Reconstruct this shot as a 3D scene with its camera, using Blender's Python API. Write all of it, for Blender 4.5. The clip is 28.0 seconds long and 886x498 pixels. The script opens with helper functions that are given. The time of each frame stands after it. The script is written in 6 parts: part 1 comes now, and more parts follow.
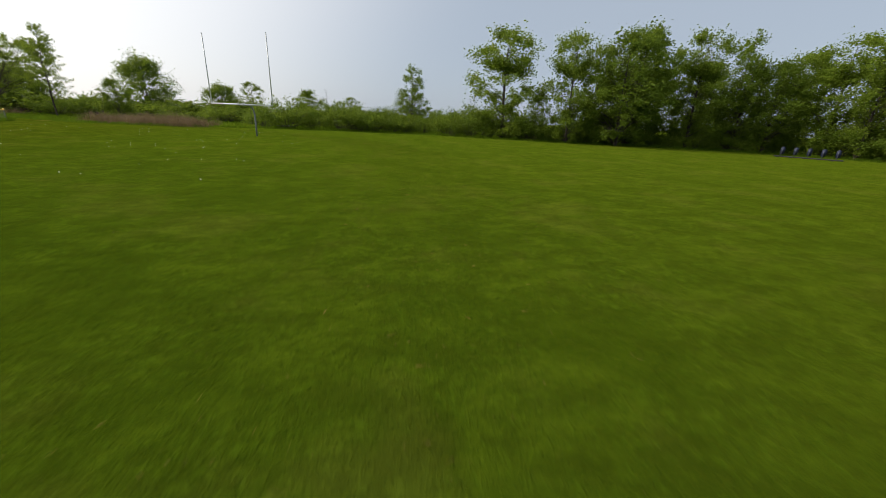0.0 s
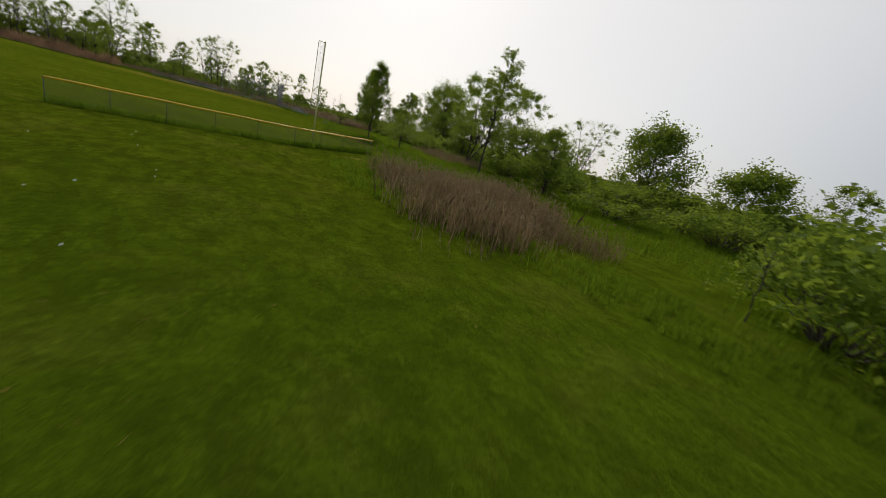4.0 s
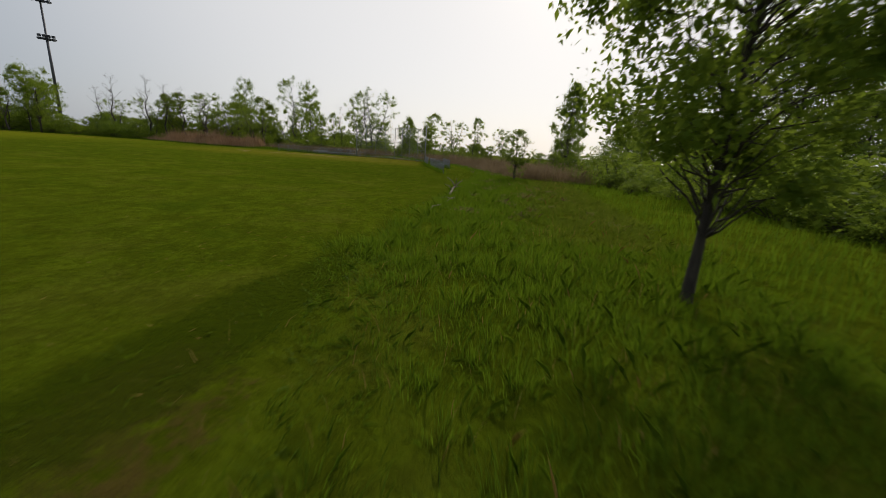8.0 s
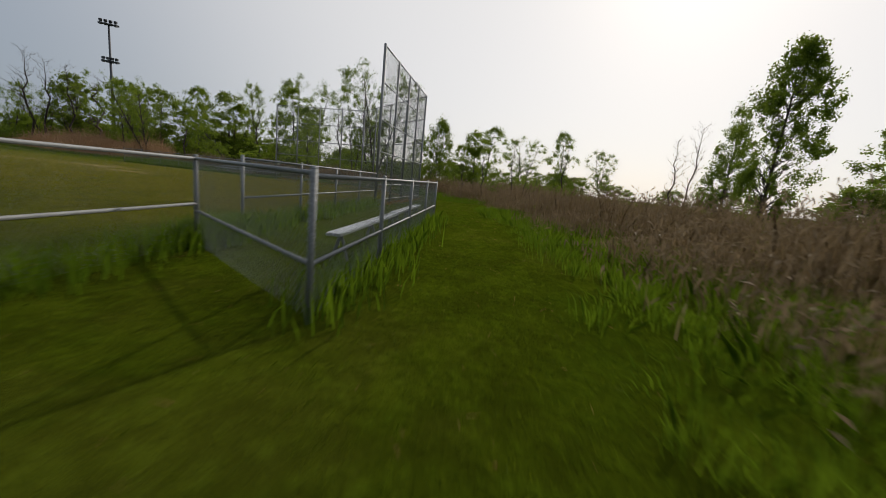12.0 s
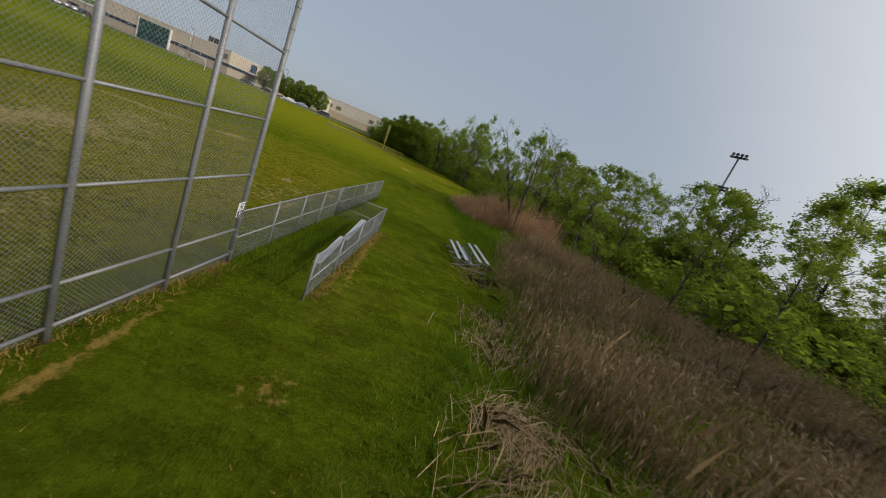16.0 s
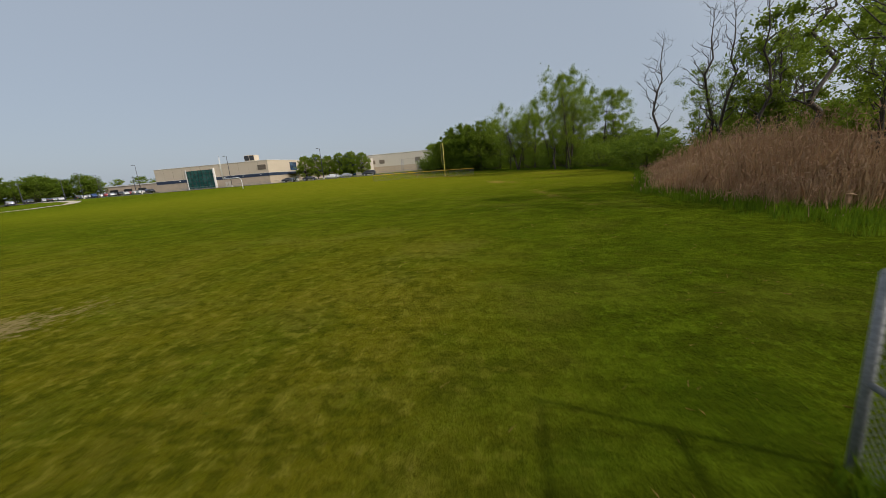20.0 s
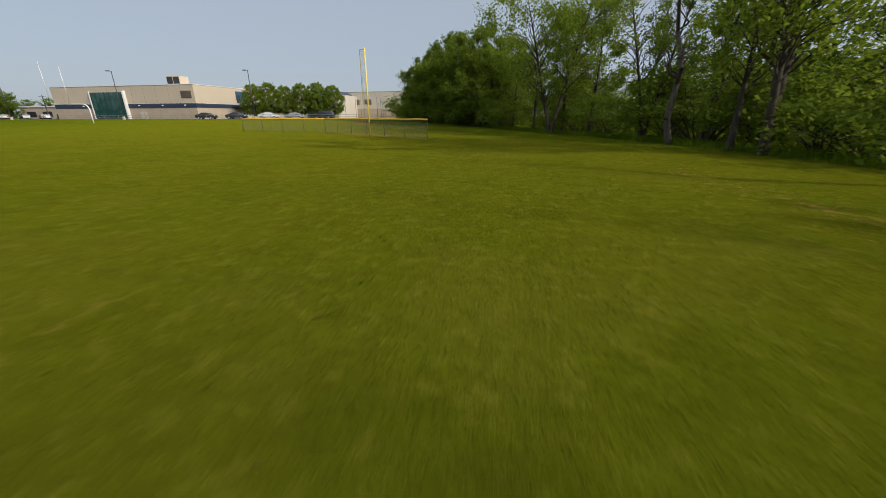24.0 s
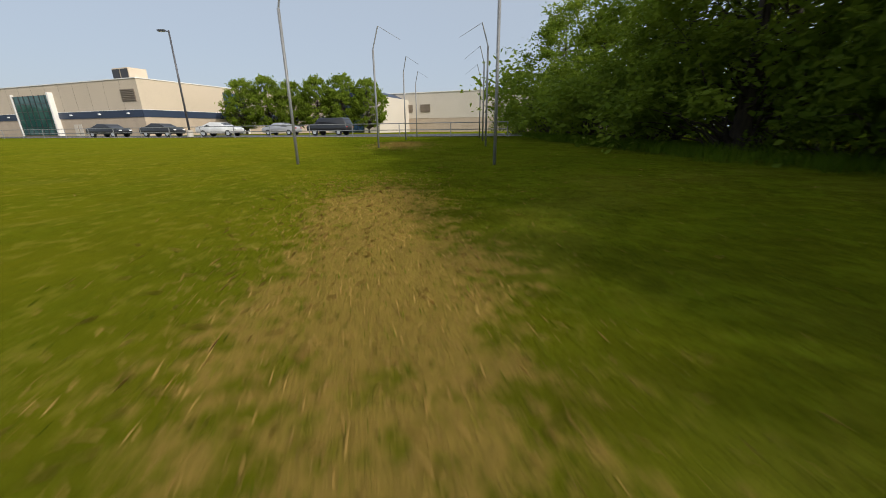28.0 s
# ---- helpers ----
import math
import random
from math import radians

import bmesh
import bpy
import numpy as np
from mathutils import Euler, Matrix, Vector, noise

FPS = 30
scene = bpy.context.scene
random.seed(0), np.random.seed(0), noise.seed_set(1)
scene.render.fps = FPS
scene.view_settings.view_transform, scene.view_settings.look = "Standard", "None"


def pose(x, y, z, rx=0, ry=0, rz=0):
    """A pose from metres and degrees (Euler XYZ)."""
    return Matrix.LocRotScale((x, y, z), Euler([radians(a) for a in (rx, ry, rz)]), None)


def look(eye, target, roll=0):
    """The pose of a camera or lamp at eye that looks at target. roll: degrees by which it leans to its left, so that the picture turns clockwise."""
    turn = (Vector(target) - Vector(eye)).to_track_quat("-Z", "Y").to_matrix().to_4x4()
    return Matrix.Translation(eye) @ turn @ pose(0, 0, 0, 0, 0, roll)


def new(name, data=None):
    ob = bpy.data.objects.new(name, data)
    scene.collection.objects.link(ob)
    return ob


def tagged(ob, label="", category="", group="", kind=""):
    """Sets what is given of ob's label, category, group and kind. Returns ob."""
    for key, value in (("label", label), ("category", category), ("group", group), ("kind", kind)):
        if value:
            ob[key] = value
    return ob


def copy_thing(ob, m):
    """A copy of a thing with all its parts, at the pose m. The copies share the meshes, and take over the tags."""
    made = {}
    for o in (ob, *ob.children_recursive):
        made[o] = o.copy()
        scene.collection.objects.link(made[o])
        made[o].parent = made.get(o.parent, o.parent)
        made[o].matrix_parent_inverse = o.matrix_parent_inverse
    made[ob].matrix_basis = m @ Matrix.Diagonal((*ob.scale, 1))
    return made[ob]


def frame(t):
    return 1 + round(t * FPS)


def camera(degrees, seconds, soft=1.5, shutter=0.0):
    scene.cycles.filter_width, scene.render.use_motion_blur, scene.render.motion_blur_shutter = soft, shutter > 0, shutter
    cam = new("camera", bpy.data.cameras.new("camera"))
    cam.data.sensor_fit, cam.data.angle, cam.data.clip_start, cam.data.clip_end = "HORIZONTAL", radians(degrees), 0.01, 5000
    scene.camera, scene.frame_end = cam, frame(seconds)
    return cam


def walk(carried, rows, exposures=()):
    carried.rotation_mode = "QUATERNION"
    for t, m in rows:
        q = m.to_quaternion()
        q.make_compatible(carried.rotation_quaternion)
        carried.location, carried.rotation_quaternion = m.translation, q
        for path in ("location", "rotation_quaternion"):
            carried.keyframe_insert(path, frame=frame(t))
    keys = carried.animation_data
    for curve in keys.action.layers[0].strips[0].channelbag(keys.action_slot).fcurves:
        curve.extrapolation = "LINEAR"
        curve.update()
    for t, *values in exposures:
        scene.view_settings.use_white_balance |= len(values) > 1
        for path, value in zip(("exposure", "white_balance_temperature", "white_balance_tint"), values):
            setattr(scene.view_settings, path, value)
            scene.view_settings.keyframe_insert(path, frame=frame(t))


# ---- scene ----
cam = camera(100.2, 28.0, soft=0.6, shutter=0.15)

PATH = [
    (0, (-74.51, -136.026, 2.579), (-72.687, -136.52, 1.919), 2.8),
    (0.5, (-67.65, -137.443, 2.96), (-65.805, -137.822, 2.289), 2.3),
    (1, (-60.884, -139.498, 2.688), (-59.002, -139.666, 2.035), 3.8),
    (1.5, (-53.833, -140.964, 2.378), (-51.944, -140.791, 1.744), 6.2),
    (2, (-46.244, -141.218, 2.13), (-44.44, -140.62, 1.508), 10.0),
    (2.5, (-38.987, -139.992, 2.159), (-37.351, -139.03, 1.53), 13.7),
    (3, (-32.007, -136.807, 2.139), (-30.591, -135.539, 1.517), 15.5),
    (3.5, (-25.857, -131.754, 2.466), (-24.631, -130.289, 1.874), 15.2),
    (5.5, (-9.148, -106.154, 4.498), (-8.591, -104.305, 3.978), 12.1),
    (6, (-6.531, -99.371, 4.436), (-6.227, -97.465, 3.909), 12.2),
    (6.5, (-4.869, -91.651, 3.711), (-4.712, -89.727, 3.188), 11.7),
    (7, (-3.983, -83.924, 3.159), (-3.891, -81.996, 2.633), 9.3),
    (7.5, (-3.799, -76.49, 2.819), (-3.722, -74.562, 2.293), 6.3),
    (8, (-3.711, -69.756, 2.286), (-3.627, -67.823, 1.778), 4.2),
    (8.5, (-3.366, -63.74, 2.003), (-3.289, -61.802, 1.512), 3.0),
    (9, (-2.615, -58.383, 1.933), (-2.565, -56.44, 1.459), 2.8),
    (9.5, (-1.66, -52.01, 1.667), (-1.654, -50.061, 1.217), 3.5),
    (10, (-0.937, -45.649, 1.607), (-0.975, -43.698, 1.166), 3.9),
    (10.5, (-0.289, -39.235, 1.464), (-0.376, -37.281, 1.044), 4.6),
    (11, (0.165, -32.772, 1.405), (0.017, -30.819, 1.001), 5.1),
    (11.5, (0.282, -26.066, 1.248), (0.067, -24.116, 0.864), 5.5),
    (13.5, (-1.685, -2.28, 1.893), (-2.424, -0.441, 1.624), 10.1),
    (14, (-2.494, 2.389, 2.476), (-3.532, 4.078, 2.21), 13.1),
    (14.5, (-3.916, 6.803, 2.997), (-5.328, 8.191, 2.713), 16.7),
    (15, (-5.795, 10.401, 3.463), (-7.511, 11.37, 3.122), 19.3),
    (15.5, (-8.517, 12.971, 3.934), (-10.394, 13.534, 3.536), 22.8),
    (16, (-11.36, 14.534, 4.153), (-13.301, 14.717, 3.708), 22.9),
    (16.5, (-14.437, 15.089, 4.094), (-16.376, 14.95, 3.623), 21.1),
    (17, (-17.475, 14.67, 3.813), (-19.395, 14.345, 3.353), 17.7),
    (17.5, (-20.146, 13.694, 3.476), (-22.058, 13.305, 3.036), 13.5),
    (18, (-22.79, 12.482, 3.114), (-24.704, 12.089, 2.69), 8.8),
    (18.5, (-25.658, 11.335, 2.742), (-27.58, 10.961, 2.334), 4.2),
    (19, (-28.564, 10.434, 2.348), (-30.492, 10.088, 1.944), 0.2),
    (19.5, (-31.201, 9.83, 2.146), (-33.132, 9.514, 1.732), -2.8),
    (20, (-33.812, 9.358, 2.088), (-35.741, 9.065, 1.651), -4.8),
    (20.5, (-37.245, 9.408, 1.829), (-39.171, 9.13, 1.368), -5.5),
    (21, (-40.461, 9.608, 1.697), (-42.381, 9.344, 1.202), -5.7),
    (21.5, (-44.207, 10.239, 1.599), (-46.118, 9.975, 1.069), -5.3),
    (23.5, (-69.266, 12.324, 1.601), (-71.124, 11.97, 0.952), -1.8),
    (24, (-76.386, 11.912, 1.429), (-78.23, 11.533, 0.754), -0.2),
    (24.5, (-83.145, 11.527, 1.269), (-84.97, 11.097, 0.572), 1.9),
    (25, (-89.648, 10.886, 1.224), (-91.437, 10.342, 0.514), 4.5),
    (25.5, (-95.92, 9.568, 1.347), (-97.655, 8.873, 0.636), 6.9),
    (26, (-102.537, 6.866, 1.344), (-104.208, 6.025, 0.637), 7.7),
    (26.5, (-108.665, 3.208, 1.229), (-110.317, 2.314, 0.542), 6.6),
    (27, (-114.494, -0.768, 1.175), (-116.176, -1.623, 0.512), 4.1),
    (27.5, (-119.95, -4.787, 1.17), (-121.697, -5.523, 0.535), 1.1),
    (28, (-125.437, -8.387, 1.388), (-127.229, -9.028, 0.775), -0.6),
]
EXPOSURES = [(0.0, 0.0), (2.0, -0.22), (3.5, -0.45), (6.0, -0.74), (7.0, -0.66), (8.0, -0.54), (9.0, -0.6), (10.0, -0.58), (11.0, -0.60), (14.0, -0.43), (16.0, -0.28), (18.0, -0.22), (21.0, -0.2), (24.0, -0.1), (25.0, -0.1), (26.0, 0.14), (27.0, 0.08), (28.0, 0.1)]
walk(cam, [(t, look(eye, target, roll)) for t, eye, target, roll in PATH], EXPOSURES)

# ---------------------------------------------------------------- light
SUN_WAY = Vector((0.293, 0.786, 0.543))
SUN_EL = math.asin(SUN_WAY.normalized().z)
SUN_AZ = math.atan2(SUN_WAY.x, SUN_WAY.y)
world = bpy.data.worlds.new("sky")
world.use_nodes = True
scene.world = world
_sky = world.node_tree.nodes.new("ShaderNodeTexSky")
_sky.sky_type = "NISHITA"
_sky.sun_disc = False
_sky.sun_elevation = SUN_EL
_sky.sun_rotation = SUN_AZ
_sky.air_density, _sky.dust_density, _sky.ozone_density = 1.0, 1.8, 2.0
_bg = world.node_tree.nodes["Background"]
_bg.inputs[1].default_value = 0.075
# bright haze over the whole sky, stronger round the sun
_wt = world.node_tree
_way = _wt.nodes.new("ShaderNodeTexCoord")
_dot = _wt.nodes.new("ShaderNodeVectorMath")
_dot.operation = "DOT_PRODUCT"
_dot.inputs[1].default_value = SUN_WAY.normalized()
_wt.links.new(_way.outputs["Generated"], _dot.inputs[0])
_glow = _wt.nodes.new("ShaderNodeMapRange")
_glow.interpolation_type = "SMOOTHERSTEP"
_glow.inputs[1].default_value, _glow.inputs[2].default_value = 0.05, 1.0
_wt.links.new(_dot.outputs["Value"], _glow.inputs[0])
_tone = _wt.nodes.new("ShaderNodeMix")
_tone.data_type = "RGBA"
_tone.inputs[6].default_value, _tone.inputs[7].default_value = (7.2, 8.2, 9.6, 1), (20.5, 19.9, 19.3, 1)
_wt.links.new(_glow.outputs[0], _tone.inputs[0])
_haze = _wt.nodes.new("ShaderNodeMix")
_haze.data_type = "RGBA"
_haze.inputs[0].default_value = 0.7
_wt.links.new(_sky.outputs[0], _haze.inputs[6])
_wt.links.new(_tone.outputs[2], _haze.inputs[7])
_wt.links.new(_haze.outputs[2], _bg.inputs[0])
sun = new("sun", bpy.data.lights.new("sun", "SUN"))
sun.data.energy, sun.data.angle, sun.data.color = 3.1, radians(1.4), (1.0, 0.93, 0.82)
sun.matrix_world = look((0, 0, 60), Vector((0, 0, 60)) - SUN_WAY)

# ---------------------------------------------------------------- materials
class Nodes:
    """A material's node tree with short calls."""
    def __init__(self, name):
        self.mat = bpy.data.materials.new(name)
        self.mat.use_nodes = True
        self.tree = self.mat.node_tree
        self.bsdf = self.tree.nodes["Principled BSDF"]
        self.out = self.tree.nodes["Material Output"]

    def add(self, kind, **sets):
        n = self.tree.nodes.new(kind)
        for k, v in sets.items():
            setattr(n, k, v)
        return n

    def link(self, a, b):
        self.tree.links.new(a, b)

    def place(self):
        return self.add("ShaderNodeNewGeometry").outputs["Position"]

    def noise(self, scale, detail=3.0, rough=0.55, where=None, stretch=None):
        n = self.add("ShaderNodeTexNoise")
        n.inputs["Scale"].default_value = scale
        n.inputs["Detail"].default_value = detail
        n.inputs["Roughness"].default_value = rough
        where = where or self.place()
        if stretch:
            m = self.add("ShaderNodeMapping")
            m.inputs["Scale"].default_value = stretch
            self.link(where, m.inputs[0])
            where = m.outputs[0]
        self.link(where, n.inputs["Vector"])
        return n.outputs["Fac"]

    def ramp(self, fac, lo, hi, a=0.0, b=1.0):
        n = self.add("ShaderNodeMapRange")
        n.interpolation_type = "SMOOTHSTEP"
        for i, v in ((1, lo), (2, hi), (3, a), (4, b)):
            n.inputs[i].default_value = v
        self.link(fac, n.inputs[0])
        return n.outputs[0]

    def mix(self, fac, a, b):
        n = self.add("ShaderNodeMix", data_type="RGBA")
        for sock, v in ((n.inputs[0], fac), (n.inputs[6], a), (n.inputs[7], b)):
            if isinstance(v, (int, float)):
                sock.default_value = v
            elif isinstance(v, tuple):
                sock.default_value = (*v, 1)
            else:
                self.link(v, sock)
        return n.outputs[2]

    def calc(self, op, a, b=0.0):
        n = self.add("ShaderNodeMath", operation=op)
        for sock, v in zip(n.inputs, (a, b)):
            if isinstance(v, (int, float)):
                sock.default_value = v
            else:
                self.link(v, sock)
        return n.outputs[0]

    def bump(self, height, strength, distance):
        n = self.add("ShaderNodeBump")
        n.inputs["Strength"].default_value = strength
        n.inputs["Distance"].default_value = distance
        self.link(height, n.inputs["Height"])
        self.link(n.outputs[0], self.bsdf.inputs["Normal"])

    def colour(self, c):
        if isinstance(c, tuple):
            self.bsdf.inputs["Base Color"].default_value = (*c, 1)
        else:
            self.link(c, self.bsdf.inputs["Base Color"])

    def put(self, **vals):
        for k, v in vals.items():
            self.bsdf.inputs[k.replace("_", " ")].default_value = v
        return self.mat


def plain(name, c, rough=0.6, metal=0.0, vary=0.25, scale=6.0, bump=0.15):
    """A painted, metal or plastic surface with stains at two scales."""
    m = Nodes(name)
    big, small = m.noise(scale * 0.25, 4), m.noise(scale * 8, 3)
    dark = tuple(v * (1 - vary) for v in c)
    light = tuple(min(1, v * (1 + vary * 0.5)) for v in c)
    m.colour(m.mix(m.ramp(small, 0.35, 0.7), m.mix(m.ramp(big, 0.35, 0.65), dark, c), light) if vary else c)
    if bump:
        m.bump(small, bump, 0.01)
    return m.put(Roughness=rough, Metallic=metal)


def leaf_material(name, c, c2, trans=0.42, through_=(0.31, 0.40, 0.038)):
    """Thin leaves, each with its own tint, that let some light through."""
    m = Nodes(name)
    rnd = m.add("ShaderNodeNewGeometry").outputs["Random Per Island"]
    wide = m.noise(0.35, 2)
    col = m.mix(rnd, c, c2)
    col = m.mix(m.ramp(wide, 0.35, 0.65, 0.0, 0.5), col, tuple(v * 0.7 for v in c))
    m.colour(col)
    m.put(Roughness=0.55)
    m.bsdf.inputs["Specular IOR Level"].default_value = 0.05
    tr = m.add("ShaderNodeBsdfTranslucent")
    m.link(m.mix(0.6, col, through_) if through_ else col, tr.inputs[0])
    mixer = m.add("ShaderNodeMixShader")
    mixer.inputs[0].default_value = trans
    m.link(m.bsdf.outputs[0], mixer.inputs[1])
    m.link(tr.outputs[0], mixer.inputs[2])
    m.link(mixer.outputs[0], m.out.inputs[0])
    return m.mat


def bark_material(name, c):
    m = Nodes(name)
    n1 = m.noise(9, 5, 0.7, stretch=(1, 1, 0.18))
    m.colour(m.mix(m.ramp(n1, 0.35, 0.7), tuple(v * 0.45 for v in c), c))
    m.bump(n1, 0.6, 0.03)
    return m.put(Roughness=0.9)


GRASS_DARK, GRASS_MID, GRASS_LIGHT = (0.009, 0.021, 0.0010), (0.027, 0.055, 0.002), (0.056, 0.086, 0.003)
STRAW, SOIL = (0.40, 0.235, 0.074), (0.26, 0.17, 0.09)

# worn patches of the ground: centre x, y, half sizes, turn in degrees, weight, straw (0), bare (1), dark soil (2) or
# dark green turf (3)
WORN = [
    (-30.2, 8.7, 5.6, 1.7, 4, 0.34, 1), (-27.0, 8.2, 2.6, 1.5, 10, 0.5, 1), (-16.5, 5.5, 5.5, 3.2, -20, 0.44, 1), (-25.5, 0.8, 6.0, 3.6, 12, 0.6, 1), (-12.9, 7.7, 2.5, 1.2, -40, 0.5, 1), (-31.4, 9.75, 0.8, 0.45, 0, 0.85, 1), (-33.7, 9.5, 1.3, 0.5, 5, 0.8, 1), (-26.4, 9.4, 1.3, 0.45, 0, 0.8, 1), (-28.7, 9.45, 1.2, 0.4, 0, 0.75, 1), (-30.9, 7.5, 0.9, 0.6, 0, 0.7, 1),
    (-35.6, -3.6, 1.0, 4.2, 17, 0.78, 1), (-38.2, 0.6, 1.3, 2.4, 55, 0.78, 1), (-30.0, 0.0, 6.5, 4.5, 20, 0.5, 1), (-22.0, -1.5, 6.0, 3.5, 0, 0.5, 1),
    (-5.4, -77.5, 1.5, 5.5, 9, 0.95, 2), (-5.8, -69.0, 0.7, 3.2, -6, 0.9, 2), (-6.3, -67.0, 0.8, 1.8, -8, 1.0, 2), (-6.1, 7.6, 4.2, 0.42, -49, 0.95, 0),
    (-73.5, 9.6, 5.0, 1.3, 10, 0.72, 0), (-71.0, 11.2, 2.5, 0.9, 10, 0.62, 0), (-106.0, -0.3, 1.3, 9.5, -37, 0.75, 0), (-111.0, 5.6, 3.4, 0.6, 47, 0.72, 0), (-117.9, -1.0, 2.5, 0.55, 62, 0.8, 0), (-114.6, 2.3, 3.0, 0.35, 45, 0.5, 0),
    (-128.3, -10.0, 5.0, 1.3, 27, 0.95, 0), (-140.5, -15.8, 3.2, 1.7, 25, 0.95, 0), (-121.5, 3.0, 3.0, 0.5, 55, 0.6, 0), (-55.0, 12.6, 9.0, 1.0, 8, 0.45, 0), (-91.0, 10.2, 5.0, 1.1, -8, 0.4, 0),
    (-11.0, -97.5, 3.0, 1.2, 20, 0.7, 0), (-5.3, -1.0, 0.35, 5.0, 2, 0.7, 0), (-8.6, 7.2, 5.0, 0.3, -46, 0.75, 0), (1.35, -28.5, 0.22, 5.0, -8, 0.5, 0), (-11.3, 12.3, 3.4, 0.3, 148, 0.45, 0), (-16.3, 13.4, 0.9, 0.5, 0, 0.5, 0),
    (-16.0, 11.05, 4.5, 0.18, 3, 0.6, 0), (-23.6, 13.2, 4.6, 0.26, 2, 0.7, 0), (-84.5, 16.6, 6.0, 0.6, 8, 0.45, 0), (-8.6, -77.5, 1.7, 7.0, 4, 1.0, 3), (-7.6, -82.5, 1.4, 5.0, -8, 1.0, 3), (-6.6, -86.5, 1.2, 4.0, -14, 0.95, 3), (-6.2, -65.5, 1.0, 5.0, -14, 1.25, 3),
]


def ground_material():
    m = Nodes("grass_ground")
    where = m.place()
    sep = m.add("ShaderNodeSeparateXYZ")
    m.link(where, sep.inputs[0])
    x, y = sep.outputs[0], sep.outputs[1]
    fine, mid, big, huge = m.noise(30, 5, 0.75), m.noise(4.2, 5, 0.68), m.noise(0.55, 4, 0.6), m.noise(0.05, 3, 0.6)
    tuft = m.noise(8, 4, 0.72)
    streak = m.noise(1.7, 6, 0.78, stretch=(1.0, 0.55, 1.0))
    col = m.mix(m.ramp(mid, 0.40, 0.60), GRASS_DARK, GRASS_MID)
    col = m.mix(m.calc("MULTIPLY", m.ramp(tuft, 0.52, 0.62), 0.9), col, (0.080, 0.140, 0.007))
    col = m.mix(m.calc("MULTIPLY", m.ramp(tuft, 0.49, 0.38), 0.9), col, (0.008, 0.022, 0.001))
    col = m.mix(m.calc("MULTIPLY", m.ramp(big, 0.42, 0.72), 0.75), col, GRASS_LIGHT)
    col = m.mix(m.calc("MULTIPLY", m.ramp(fine, 0.45, 0.62), 0.55), col, (0.082, 0.120, 0.007))
    col = m.mix(m.calc("MULTIPLY", m.ramp(fine, 0.5, 0.36), 0.65), col, (0.011, 0.028, 0.002))
    col = m.mix(m.calc("MULTIPLY", m.ramp(huge, 0.45, 0.62), 0.4), col, (0.060, 0.086, 0.0035))
    col = m.mix(m.calc("MULTIPLY", m.ramp(streak, 0.50, 0.43), 0.6), col, (0.007, 0.017, 0.0012))
    col = m.mix(m.calc("MULTIPLY", m.ramp(streak, 0.53, 0.61), 0.6), col, (0.084, 0.124, 0.006))
    clod = m.noise(1.05, 5, 0.7)
    col = m.mix(m.calc("MULTIPLY", m.ramp(clod, 0.48, 0.40), 0.38), col, (0.009, 0.020, 0.001))
    # fresh green turf at the southern end; sunlight put into the eastern field's turf colour
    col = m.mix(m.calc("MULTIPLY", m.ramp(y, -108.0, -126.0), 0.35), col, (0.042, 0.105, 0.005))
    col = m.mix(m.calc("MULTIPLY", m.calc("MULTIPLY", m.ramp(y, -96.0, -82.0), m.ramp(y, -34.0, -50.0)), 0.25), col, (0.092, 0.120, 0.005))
    # eastern turf darkened in its colour to stand for dimmer light there
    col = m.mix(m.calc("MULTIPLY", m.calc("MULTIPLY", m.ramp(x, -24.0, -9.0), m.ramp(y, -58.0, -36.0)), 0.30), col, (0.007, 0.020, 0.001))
    # drier, yellower grass towards the school and on the infield
    behind = m.calc("ADD", m.calc("MULTIPLY", m.calc("ADD", x, 5.24), 0.722), m.calc("MULTIPLY", m.calc("SUBTRACT", y, 3.5), 0.692))
    infield = m.calc("MULTIPLY", m.calc("MULTIPLY", m.ramp(behind, -0.2, -1.0), m.ramp(x, -5.4, -6.4)), m.calc("MULTIPLY", m.ramp(x, -52.0, -36.0), m.ramp(y, 10.9, 7.4)))
    infield = m.calc("MULTIPLY", infield, m.ramp(y, -20.0, -6.0))
    dry = m.calc("MAXIMUM", m.ramp(x, -48.0, -105.0), infield)
    dry = m.calc("MULTIPLY", dry, m.ramp(y, -70.0, -20.0))
    wood = m.calc("ADD", m.calc("MULTIPLY", m.calc("ADD", x, 113.6), -0.634), m.calc("MULTIPLY", m.calc("SUBTRACT", y, 11.8), 0.775))
    edgeward = m.ramp(wood, -5.5, -9.0, 0.15, 1.0)
    dry = m.calc("MULTIPLY", dry, edgeward)
    # pale worn turf and lusher patches a few steps across
    patch = m.noise(0.32, 5, 0.62)
    col = m.mix(m.calc("MULTIPLY", m.ramp(patch, 0.50, 0.64), m.calc("ADD", m.calc("MULTIPLY", dry, 0.55), 0.14)), col, m.mix(tuft, (0.10, 0.092, 0.012), (0.24, 0.20, 0.045)))
    col = m.mix(m.calc("MULTIPLY", m.ramp(patch, 0.47, 0.36), 0.5), col, (0.018, 0.050, 0.002))
    col = m.mix(m.calc("MULTIPLY", dry, m.ramp(m.noise(0.42, 5, 0.65), 0.36, 0.58, 0.3, 0.95)), col, m.mix(tuft, (0.066, 0.066, 0.003), (0.166, 0.138, 0.008)))
